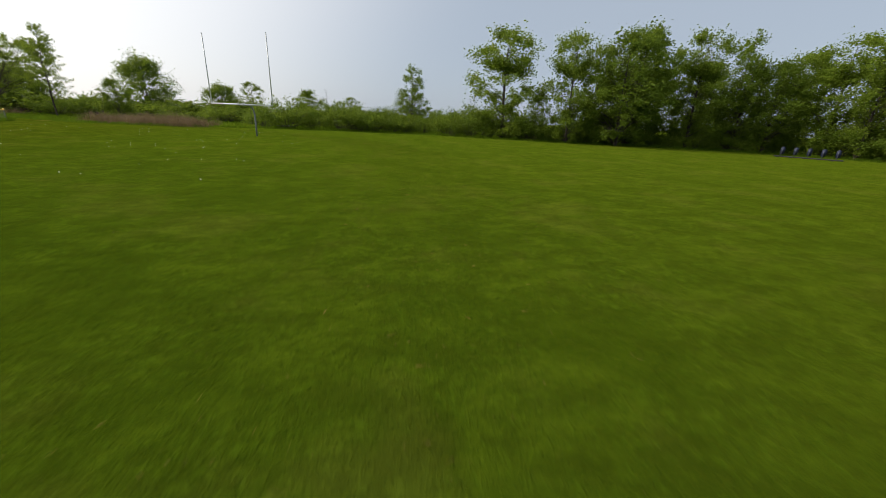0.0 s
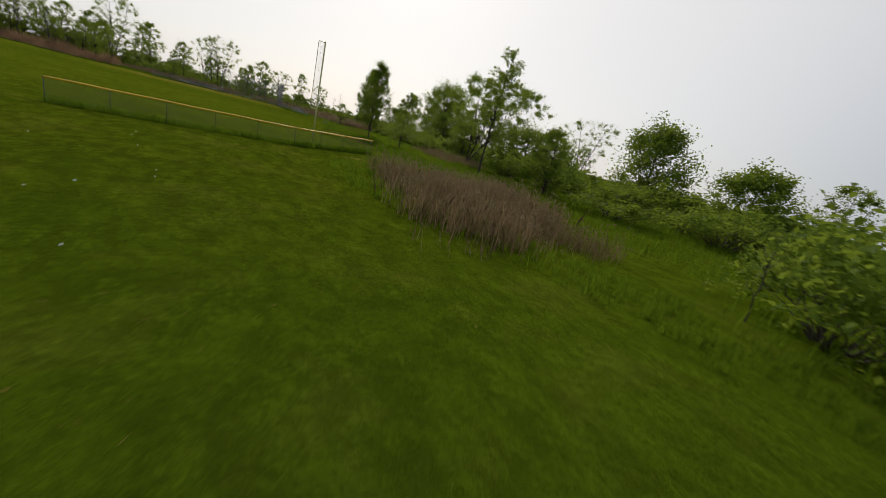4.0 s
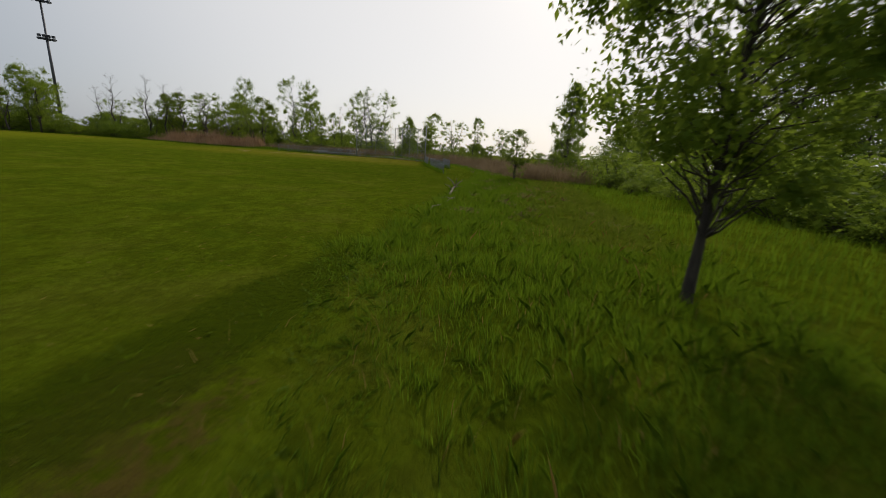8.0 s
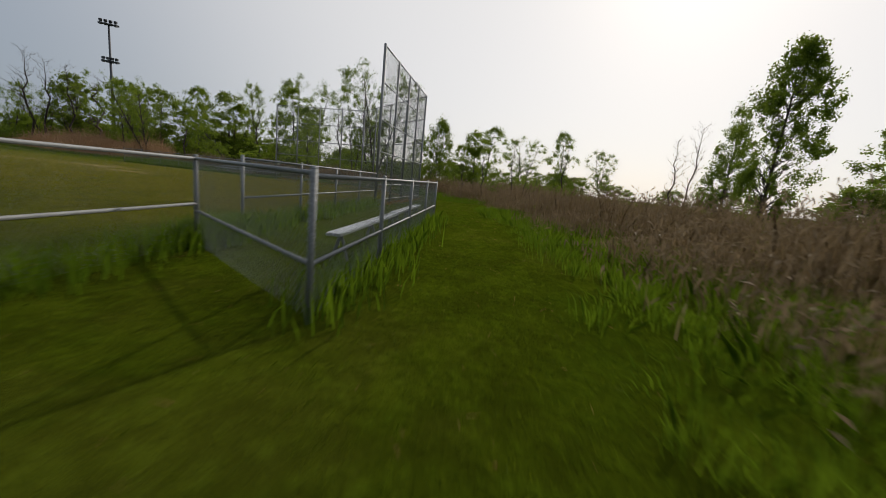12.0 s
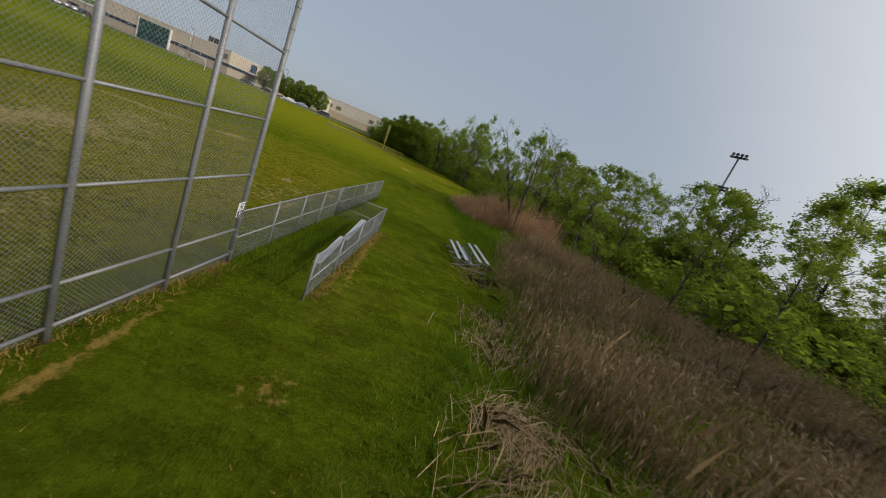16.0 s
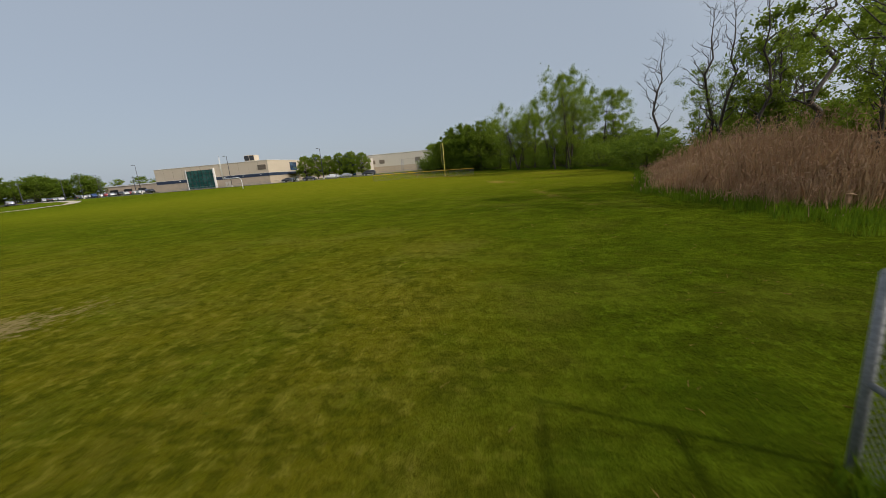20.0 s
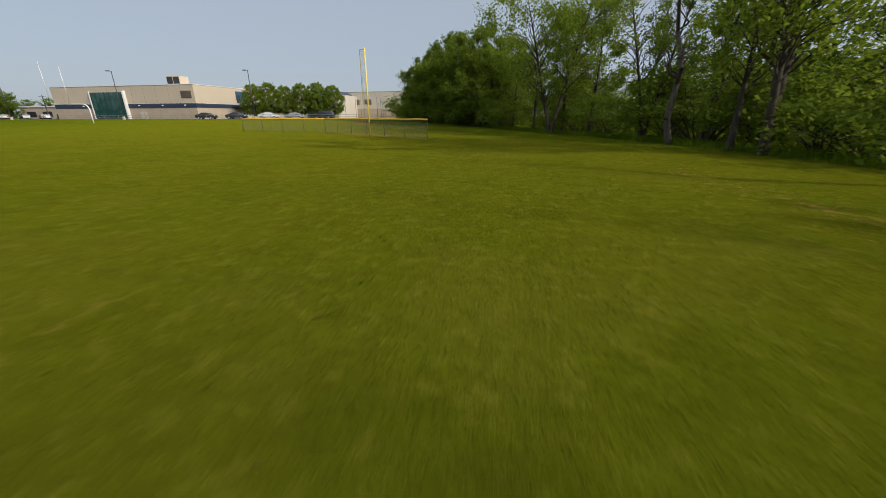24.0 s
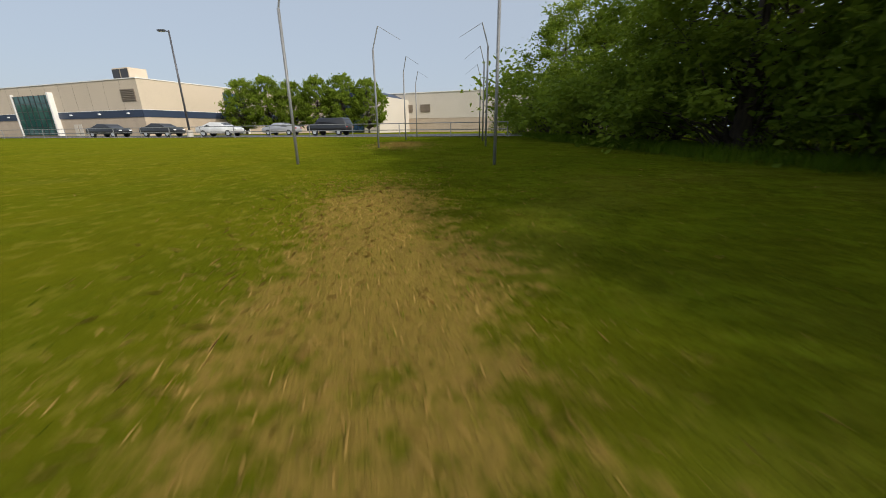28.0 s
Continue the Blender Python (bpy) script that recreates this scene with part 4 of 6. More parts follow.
# bare trees by the water meadow and in the wood
for x, y, h, t in ((-1.6, 9.0, 4.2, 0), (0.6, 12.5, 5.2, 80), (5.0, 16.0, 6.0, 160), (12, 8, 6.5, 200), (-22.6, 39.6, 15.6, 40), (-90, 60, 14, 10), (-70, 44, 13, 90),
                   (-76, 31, 14.5, 150), (-83, 28.4, 14, 220), (-66.5, 30, 12.5, 20), (-70.5, 29, 13, 310), (-101, 22, 11, 250), (-32, 50, 13, 60), (-44, 42, 12, 160), (-106, 20, 10, 300), (30, -132, 8, 30), (-4, -132, 3.4, 40), (-1.5, -139, 4.0, 130), (-3, -148, 4.5, 220), (-6.5, -122, 3.0, 300), (2, -127, 4.2, 10), (-3.5, 12.5, 3.0, 50), (-6.2, 15.5, 2.6, 140), (1.5, 11.0, 3.4, 230), (-3.0, -160, 8, 10), (20, 30, 9, 300), (-100, 46, 13, 30)):
    plant(BARE, x, y, h, 11, t, 0.8 if h < 7 else 1.0)

for x, y, h, t in ((-60.5, 29.0, 11.0, 30), (-58.0, 32.5, 9.5, 170), (-47, 29.5, 7.0, 250), (-98.5, 19.5, 9.5, 100)):
    plant(SNAG, x, y, h, 11, t, 0.85)

# rows of trees along the southern and eastern edges
rr = random.Random(5)
for k, (x, y, h) in enumerate(((-21, -170, 13), (-17, -176, 12), (-22.5, -179, 14.5), (-19, -186, 13), (-25, -188, 14), (-23, -197, 15.5), (-30, -199.5, 11.5), (-34.5, -202.5, 13), (-39, -203, 13.5), (-45, -208, 15.5), (-51, -210, 14), (-58, -214, 13), (-66, -218, 14), (-75, -223, 13),
                               (-10, -170, 6), (-14, -181, 11), (-12, -190, 12), (-17, -200, 12), (-26, -208, 13), (-36, -212, 12), (-48, -218, 14))):
    grow(("broad", "conical", "broad2", "broad")[k % 4], x + rr.uniform(-1, 1), y + rr.uniform(-1, 1), h * rr.uniform(1.0, 1.2), rr.uniform(0, 360), rr.uniform(0.85, 1.1))
for x, y, h in ((-19.5, -182, 12), (-21.5, -192, 13), (-27, -195, 12.5), (-28, -203, 14), (-37, -207, 12), (-42, -206, 12.5), (-48.5, -211, 13), (-54.5, -213, 12.5), (-62, -217, 13), (-70, -221, 13.5)):
    grow(rr.choice(("broad", "broad2")), x, y, h, rr.uniform(0, 360), rr.uniform(0.8, 1.0))
for k, (x, y, h) in enumerate(((24, -110, 7), (31, -128, 7.5), (16, -138, 6), (22, -60, 9), (30, -70, 8), (26, -44, 8), (40, -10, 10), (52, -56, 11), (20, 5, 3.2), (60, 20, 14), (55, -110, 10), (28, -12, 7), (38, 12, 9))):
    grow(("round", "broad2", "light", "broad")[k % 4], x, y, h, rr.uniform(0, 360), rr.uniform(1.0, 1.4))

for x, y, h in ((-5.0, 17.5, 2.2), (-1.0, 14.5, 2.4), (3.0, 18.0, 3.0), (-10.5, 33.0, 3.6), (-7.0, 41.0, 4.2), (-13.0, 30.5, 2.6), (5.5, 11.5, 2.6)):
    grow("light", x, y, h, rr.uniform(0, 360), 1.2, "pale green sapling growing among the reeds")

# the wood to the north: an outer row, then the mass behind it
for k in range(46):
    u = k / 45
    x = 2 - 172 * u + rr.uniform(-2.5, 2.5)
    base = 40 if x > -40 else (31 if x > -70 else (32 if x > -98 else 28.5 - (-100 - x) * 0.52))
    if x > -44 or -64 < x and rr.random() < 0.5 or x < -76 and k % 3:
        continue
    h = rr.uniform(8, 11.5) if x < -60 else rr.uniform(7, 12)
    grow(rr.choice(("airy2", "airy2", "airy", "light", "airy")), x, base + rr.uniform(0, 6), h, rr.uniform(0, 360), rr.uniform(0.85, 1.2))
for k in range(48):
    u = k / 47
    x = 20 - 200 * u + rr.uniform(-3, 3)
    base = 62 if x > -40 else (48 if x > -70 else 40 if x > -105 else 40 - (-105 - x) * 0.5)
    if x > -40 and k % 2 or x < -72:
        continue
    grow(rr.choice(("airy", "airy2", "light", "airy2", "wood") if x > -66 else ("airy", "airy2")), x, base + rr.uniform(0, 16), rr.uniform(10, 16), rr.uniform(0, 360), rr.uniform(0.9, 1.25))
# trees that overhang the last stretch
for x, y, h, kind in ((-111.5, 17.5, 10, "airy2"), (-117.5, 13.0, 8.0, "airy2"), (-121.0, 10.8, 7.5, "airy2"), (-114.2, 15.5, 9.5, "airy2"), (-124.3, 8.0, 8.5, "overhang"), (-129.3, 3.6, 8.5, "overhang"), (-134, -0.4, 8.5, "overhang"), (-139, -4.0, 8.0, "overhang"),
                      (-143, -4.8, 7.5, "broad2"), (-150, -7.5, 8.0, "broad"), (-158, -10.0, 8.0, "broad2"), (-104, 23.5, 10, "airy2"), (-97, 26.5, 11, "airy2"), (-134, 10, 11, "broad"), (-143, 4, 11, "airy")):
    grow(kind, x, y, h, rr.uniform(0, 360), 1.25)
for x, y, h in ((-125.5, 9.8, 6.8), (-128.5, 6.8, 11.0), (-131.5, 3.6, 10.5), (-134.5, 1.4, 11.0), (-137.5, -1.2, 10.5), (-141.0, -2.6, 10.0), (-130.0, 1.2, 8.5), (-133.6, -2.4, 8.5), (-126.4, 3.6, 10.0), (-122.6, 6.6, 9.6)):
    grow("dense", x, y, h, rr.uniform(0, 360), 1.0)

# undergrowth that closes the wood
for k in range(92):
    u = k / 91
    x = -30 - 140 * u + rr.uniform(-2, 2)
    base = 46 if x > -70 else (38 if x > -100 else 36 - (-100 - x) * 0.5)
    grow(rr.choice(("wood", "wood2")), x, base + rr.uniform(0, 14), rr.uniform(4.4, 6.6) if x > -66 else rr.uniform(4.2, 6.2), rr.uniform(0, 360), rr.uniform(1.2, 1.6))

for k in range(30):
    grow(rr.choice(("wood", "wood2")), rr.uniform(-34, 40), rr.uniform(58, 84), rr.uniform(3.6, 5.6), rr.uniform(0, 360), rr.uniform(1.2, 1.6), "low leafy tree closing the far side of the meadow")

# bushes behind the edge
for p, nor in along_edge(2.6, 0, 8):
    q = p + nor * rr.uniform(4.5, 10.0)
    plant(rr.choice(BUSHES[:2]), q.x, q.y, rr.uniform(2.7, 4.9), 3.4, rr.uniform(0, 360), rr.uniform(1.0, 1.3))
for k in range(150):
    x, y = rr.uniform(4, 46), rr.uniform(-165, 20)
    if x < 13.5 and y > -100 or -28 < y and x < 26:
        continue
    b = rr.choice(BUSHES if x < 20 else (FAR_BUSH, FAR_BUSH2))
    plant(b, x, y, rr.uniform(2.2, 4.4), 3.2, rr.uniform(0, 360), rr.uniform(1.1, 1.6))
for k in range(13):
    plant(rr.choice(BUSHES), 13.5 + rr.uniform(-0.8, 2.5), -68 + 2.9 * k, rr.uniform(1.6, 2.8), 3.2, rr.uniform(0, 360), rr.uniform(0.9, 1.2))
for k, (p, nor) in enumerate(along_edge(3.0, 32, len(EDGE))):
    q = p + nor * (rr.uniform(2.6, 5.5) if p.x > -118 else rr.uniform(1.2, 3.2))
    plant(rr.choice(BUSHES[:2]), q.x, q.y, rr.uniform(2.2, 4.4), 3.4, rr.uniform(0, 360), rr.uniform(1.0, 1.35))
for k in range(40):
    x = rr.uniform(-75, 12)
    plant(rr.choice((FAR_BUSH, FAR_BUSH2, BUSHES[0])), x, rr.uniform(36, 52), rr.uniform(1.2, 4.6), 3.2, rr.uniform(0, 360), rr.uniform(0.8, 1.5))


# ---------------------------------------------------------------- reeds and grass
def sheet_field(rng, n, region, ragged=0.45):
    """Scatter n points in quads (a, b, c, d) given by corners, weighted by area."""
    quads_ = [np.array(q, float) for q in region]
    areas = np.array([abs(np.cross(q[2] - q[0], q[3] - q[1])) / 2 for q in quads_])
    which = rng.choice(len(quads_), n, p=areas / areas.sum())
    u, v = rng.uniform(size=n)[:, None], rng.uniform(size=n)[:, None]
    q = np.stack(quads_)[which]
    p = q[:, 0] * (1 - u) * (1 - v) + q[:, 1] * u * (1 - v) + q[:, 2] * u * v + q[:, 3] * (1 - u) * v
    return p + rng.normal(size=(n, 2)) * ragged


def blades(rng, pts, high, wide, lean=0.25, base=None):
    """Standing pointed blades, each a bent three-cornered strip."""
    n = len(pts)
    z = np.array([lift(x) for x in pts[:, 0]]) if base is None else base
    root = np.column_stack([pts, z - 0.02])
    h = high * rng.uniform(0.55, 1.2, n)
    ang = rng.uniform(0, 2 * np.pi, n)
    side = np.column_stack([np.cos(ang), np.sin(ang), np.zeros(n)]) * (wide * rng.uniform(0.6, 1.3, n))[:, None]
    tip = np.column_stack([rng.normal(size=n) * lean * h, rng.normal(size=n) * lean * h, h])
    mid = tip * np.array([0.35, 0.35, 0.6])
    return np.stack([root - side, root + side, root + mid + side * 0.7, root + tip, root + mid - side * 0.7], 1), root + tip


def reed_bed(name, region, n, high, seed, label, plumes=True, wide=0.012, taper=None, mats=(M_REED, M_PLUME)):
    """Reeds scattered in clumps; taper: two distances outside the edge between which they rise to full height."""
    rng = np.random.default_rng(seed)
    pts = sheet_field(rng, int(n * 1.5), region)
    clump = np.sin(pts[:, 0] * 1.3 + 2 * np.sin(pts[:, 1] * 0.5)) + np.sin(pts[:, 1] * 1.1 + 2 * np.sin(pts[:, 0] * 0.43)) + rng.normal(size=len(pts)) * 0.8
    pts = pts[clump > np.quantile(clump, 0.33)]
    n = len(pts)
    if taper is not None:
        line = np.array([p for p, _ in along_edge(1.5, *taper)])
        gap = np.min(np.linalg.norm(pts[:, None, :] - line[None], axis=2), axis=1)
        high = high * (0.28 + 0.72 * np.clip((gap - 1.2) / 4.5, 0, 1)) * rng.uniform(0.7, 1.1, n)
    patch = np.sin(pts[:, 0] * 0.7 + pts[:, 1] * 0.4) * 0.12 + np.sin(pts[:, 0] * 0.23 - pts[:, 1] * 0.6) * 0.14
    b, tips = blades(rng, pts, high * (1 + patch) * rng.beta(2.2, 1.6, n) * 1.5, wide, 0.16)
    ob = thing(name, 0, 0, label, "reeds", z=0, kind="stuff")
    hang("stalks", quads("stalks", b, 5), mats[0], ob)
    if plumes:
        keep = tips[rng.uniform(size=n) < 0.55]
        up = np.repeat(keep, 2, 0) + rng.normal(size=(2 * len(keep), 3)) * 0.035
        hang("plumes", quads("plumes", leaf_quads(up, 0.19, rng, -1.6, 0.2)), mats[1], ob)


def strip(lo, hi, near, far):
    """Quads between two distances outside the edge."""
    pts = EDGE[lo:hi]
    nors = []
    for i in range(len(pts)):
        a, b = Vector(pts[max(0, i - 1)]), Vector(pts[min(len(pts) - 1, i + 1)])
        d = b - a
        nors.append(Vector((d.y, -d.x)).normalized())
    out = []
    for i in range(len(pts) - 1):
        a, b = Vector(pts[i]), Vector(pts[i + 1])
        out.append((a + nors[i] * near, b + nors[i + 1] * near, b + nors[i + 1] * far, a + nors[i] * far))
    return out


reed_bed("reed_bed", [((-15, -117), (-6, -117), (0, -101), (-11.5, -101.5))], 9000, 0.95, 1, "dry brown reeds with feathery plumes beside the field", mats=(M_REED_OLD, M_PLUME_OLD))
reed_bed("reed_bed", [((4.6, -30.5), (13, -32), (14, -8), (3.2, -18)), ((3.2, -18), (14, -8), (13, 8), (1.4, -6)), ((1.4, -6), (13, 8), (8, 18), (-0.4, 3.5)), ((-0.4, 3.5), (8, 18), (0, 20), (-4.6, 8.8))], 46000, 1.2, 2, "broad bed of dry brown reeds", wide=0.008, taper=(18, 25), mats=(M_REED_OLD, M_PLUME_OLD))
reed_bed("reed_bed", [((-6.0, 12.5), (6, 20), (4, 33), (-8.0, 19.5)), ((-8.0, 20.5), (4, 33), (0, 36), (-12, 29)), ((-18.5, 18.4), (-13, 27), (-24, 42), (-40, 33)), ((-18.5, 18.2), (-40, 33), (-48, 28), (-35, 20.5))], 62000, 1.0, 3, "dry brown reeds in front of the wood", wide=0.009, mats=(M_REED_OLD, M_PLUME_OLD))
reed_bed("reed_bed", strip(29, 33, 1.3, 12), 34000, 2.1, 4, "tall reddish-brown reed bed with plumes at the field edge", wide=0.012, taper=(28, 34))
reed_bed("reed_bed", [((6, -80), (14, -82), (16, -66), (8, -66))], 3500, 0.75, 5, "small patch of dry reeds", mats=(M_REED_OLD, M_PLUME_OLD))


def grass_stuff(name, pts, high, wide, seed, label, mat, lean=0.2):
    rng = np.random.default_rng(seed)
    b, _ = blades(rng, pts, high, wide, lean)
    ob = hang(name, quads(name, b, 5), mat, None)
    tagged(ob, label, "grass", kind="stuff")


G = np.random.default_rng(11)


def tufted(rng, n, region, per=14, wide=(0.05, 0.17), sizes=(0.8, 1.2)):
    """Points gathered in tussocks: places, lean away from each tussock's middle, and its height."""
    c = sheet_field(rng, n // per, region, 0.2)
    off = rng.normal(size=(len(c) * per, 2)) * np.repeat(rng.uniform(*wide, len(c)), per)[:, None]
    return np.repeat(c, per, 0) + off, off, np.repeat(rng.uniform(*sizes, len(c)), per)


def tussocks(name, made, keep, high, wide, seed, label, mat, lean=0.17, fan=0.55):
    """Grass whose blades fan outward from the middle of each tussock."""
    pts, off, size = (v[keep] for v in made)
    rng = np.random.default_rng(seed)
    b, _ = blades(rng, pts, high[keep] * size, wide, lean)
    reach = np.column_stack([off * fan, np.zeros(len(off))])
    b[:, 3] += reach
    b[:, 2] += reach * 0.3
    b[:, 4] += reach * 0.3
    ob = hang(name, quads(name, b, 5), mat, None)
    tagged(ob, label, "grass", kind="stuff")


def lush_side(p):
    """How far a point lies inside the uncut grass, beside the trodden turf and soil."""
    return p[:, 0] - np.interp(p[:, 1], (-101, -96, -92, -88, -84, -77, -69, -63, -58), (-15, -8.5, -6.2, -4.8, -3.2, -3.7, -4.6, -5.8, -9))


ROUGH = strip(11, 23, 0.25, 9.0)
_t = tufted(G, 250000, ROUGH, 44, (0.07, 0.26), (0.55, 1.5))
_in = lush_side(_t[0])
_keep = (_in > 0) | (G.uniform(size=len(_in)) < 0.05)
_high = np.where((_t[0][:, 1] > -94) & (_t[0][:, 1] < -62), 0.10 + 0.16 * np.clip((_in - 0.3) / 2.5, 0, 1), 0.25)
_out = _t[0][:, 0] - np.interp(_t[0][:, 1], [y for _, y in EDGE[9:23]], [x for x, _ in EDGE[9:23]])
_far = (_out + G.normal(size=len(_out)) * 0.8 > 4.6) & (_t[0][:, 1] > -60)
tussocks("tall_grass", _t, _keep & ~_far, _high, 0.0058, 21, "lush uncut green grass in tussocks outside the mown field", M_BLADE)
tussocks("meadow_grass", _t, _keep & _far, _high * 0.7, 0.0058, 20, "olive meadow grass mixed with dry stems", M_MEADOW)
_t = tufted(G, 26000, [((-8.2, -96.5), (-1.0, -98), (1.0, -84), (-4.6, -84)), ((-4.2, -84), (1.0, -84), (1.0, -72), (-3.4, -72))], 56, (0.10, 0.22), (0.6, 1.5))
tussocks("grass_clumps", _t, np.ones(len(_t[0]), bool), np.full(len(_t[0]), 0.30), 0.008, 46, "coarse dark grass clumps standing out of the uncut grass", M_BLADE, 0.22, 1.0)
_t = tufted(G, 90000, strip(23, 28, 0.45, 9.0), 36, (0.08, 0.24), (0.6, 1.5))
_keep = np.ones(len(_t[0]), bool)
for _x, _y, _r in ((-10.4, 13.8, 0.7), (-11.7, 16.2, 0.4), (-15.4, 17.2, 0.6), (-17.0, 17.4, 0.8), (-20.0, 17.6, 0.8), (-12.6, 14.4, 0.35), (-13.2, 16.0, 0.35)):
    _keep &= (_t[0][:, 0] - _x) ** 2 + (_t[0][:, 1] - _y) ** 2 > _r ** 2
tussocks("tall_grass", _t, _keep, np.interp(_t[0][:, 0], (-10.5, -7.5), (0.14, 0.27)), 0.006, 22, "lush uncut grass between the path and the reeds", M_BLADE)
_t = tufted(G, 2600, [((-2.6, -57), (4, -57), (5, -36), (0.4, -36))], 60, (0.08, 0.2), (0.7, 1.3))
tussocks("dead_tussocks", _t, np.ones(len(_t[0]), bool), np.full(len(_t[0]), 0.26), 0.005, 26, "pale dead straw tussocks among the uncut grass", M_LITTER, 0.3)
_t = tufted(G, 270, [((-2.15, -54.6), (-1.9, -54.6), (-1.4, -55.5), (-1.7, -55.5))], 90, (0.12, 0.2), (0.8, 1.2))
tussocks("dead_tussocks", _t, np.ones(len(_t[0]), bool), np.full(len(_t[0]), 0.2), 0.005, 30, "pale dead straw tussocks among the uncut grass", M_LITTER, 0.3)
grass_stuff("tall_grass", tufted(G, 60000, strip(28, 43, 0.2, 2.4), 9)[0], 0.32, 0.007, 23, "uncut grass at the foot of the wood edge", M_BLADE)
grass_stuff("tall_grass", tufted(G, 34000, strip(0, 12, 0.2, 4.0))[0], 0.36, 0.010, 24, "uncut grass at the foot of the thicket", M_BLADE)
grass_stuff("rough_grass", sheet_field(G, 22000, [((-2.0, 8.8), (14, 12), (4, 33), (-8, 25)), ((-18, 17.8), (-12, 30), (-44, 31), (-46, 18.5))]), 0.55, 0.010, 29, "green shoots growing among the dry reeds", M_BLADE)
_p = sheet_field(G, 48000, strip(7, 23, 9.0, 34.0))
_p = _p[_p[:, 0] - np.interp(_p[:, 1], [y for _, y in EDGE[7:23]], [x for x, _ in EDGE[7:23]]) > 8.5]
grass_stuff("rough_grass", _p, 0.42, 0.012, 45, "coarse uncut meadow grass among the bushes", M_BLADE)
grass_stuff("rough_grass", sheet_field(G, 30000, strip(22, 43, 4.0, 24.0)), 0.6, 0.022, 27, "coarse undergrowth at the wood", M_BLADE)
grass_stuff("rough_grass", sheet_field(G, 14000, strip(0, 8, 3.5, 24.0)), 0.6, 0.025, 28, "coarse undergrowth below the trees", M_BLADE)
grass_stuff("dry_grass", sheet_field(G, 5000, strip(13, 29, 2.5, 8.0), 0.8), 0.3, 0.004, 25, "dry straw stems among the uncut grass", M_DRY, 0.5)


def line_field(rng, pts, n, half):
    out = []
    for a, b in zip(pts, pts[1:]):
        a, b = np.array(a, float), np.array(b, float)
        u = rng.uniform(size=(n, 1))
        out.append(a + (b - a) * u + rng.normal(size=(n, 2)) * half)
    return np.concatenate(out)


grass_stuff("fence_grass", line_field(G, FENCE_A, 2600, 0.22), 0.42, 0.011, 31, "long dark grass along the foot of the outfield fence", M_BLADE)
grass_stuff("fence_grass", line_field(G, [(-2.5, -28.8), (-4.12, -14.9), (-4.4, -13.6), (-5.12, -4.7)], 1700, 0.2), 0.4, 0.011, 32, "long grass along the foot of the sideline fence", M_BLADE)
grass_stuff("fence_grass", line_field(G, [(-1.35, -16.8), (-2.0, -8.0)], 1500, 0.2), 0.4, 0.011, 33, "long grass along the foot of the dugout fence", M_BLADE)
grass_stuff("fence_grass", line_field(G, [(-19.9, 11.5), (-27.6, 11.8)], 5000, 0.45), 0.13, 0.008, 34, "uncut grass inside the dugout", M_BLADE)
grass_stuff("fence_straw", line_field(G, FENCE_B[:2], 2200, 0.35), 0.10, 0.006, 35, "dead straw along the foot of the outfield fence", M_DRY, 0.8)
grass_stuff("fence_straw", line_field(G, BACK_N[::4] + BACK_Q[3:] + BACK_W[3:], 1500, 0.15), 0.13, 0.006, 36, "dead straw along the foot of the backstop", M_DRY, 0.8)
grass_stuff("fence_straw", line_field(G, [(-19.4, 12.9), (-27.7, 13.2)], 1300, 0.1), 0.12, 0.006, 37, "dead straw along the foot of the dugout fence", M_DRY, 0.8)
grass_stuff("fence_grass", line_field(G, [(-27.8, 10.95), (-36.0, 11.44)], 3800, 0.09), 0.22, 0.006, 38, "long dark grass along the foot of the sideline fence", M_BLADE)
grass_stuff("fence_grass", line_field(G, [(-19.8, 10.64), (-27.4, 10.92)], 2600, 0.12), 0.16, 0.007, 39, "grass along the foot of the dugout fence", M_BLADE)
grass_stuff("fence_grass", line_field(G, [(-1.5, -40.6), (-2.05, -44.5), (-2.7, -50.0), (-3.7, -55.0)], 1500, 0.13), 0.15, 0.006, 44, "long grass along the fallen trunk", M_BLADE)
# the mown field along the way
WAYS = [(-80, -134), (-62, -139), (-47, -141), (-39, -139.6), (-31.8, -136.2), (-25.5, -131), (-16, -118), (-9, -100)]
WAYS2 = [(-8, -66), (-4.5, -50), (-2.5, -40), (-1, -30), (0, -18), (-1.5, -3), (-3.6, 4), (-8, 10.8), (-13, 13.4), (-20, 15), (-30, 15), (-44, 12), (-70, 12.4), (-90, 11), (-103, 7), (-115, -0.5), (-126, -8), (-138, -12.3)]
for k, (x0, y0, x1, y1, half, n) in enumerate(((-119.0, -2.2, -109, 7.6, 0.55, 3200), (-131.5, -12, -124, -8, 0.7, 6000), (-142.5, -16.5, -138, -14.5, 0.8, 2500), (-91, 15.6, -78, 17.4, 0.6, 1000), (-10, 12.5, -15.5, 16, 0.5, 1500))):
    grass_stuff("dry_grass", line_field(G, [(x0, y0), (x1, y1)], n, half), 0.05, 0.005, 60 + k, "flattened dead straw on the mown grass", M_DRY, 1.3)
for k, (ways, per) in enumerate(((WAYS, 500), (WAYS2, 700))):
    grass_stuff("dry_clippings", line_field(G, ways, per, 2.2), 0.05, 0.004, 50 + k, "pale dry clippings scattered on the mown grass", M_DRY, 1.6)
for k, (ways, per) in enumerate(((WAYS, 14000), (WAYS2, 9500))):
    grass_stuff("lawn_blades", line_field(G, ways, per, 2.1), 0.05, 0.006, 40 + k, "short mown grass blades", M_LAWN, 0.6)

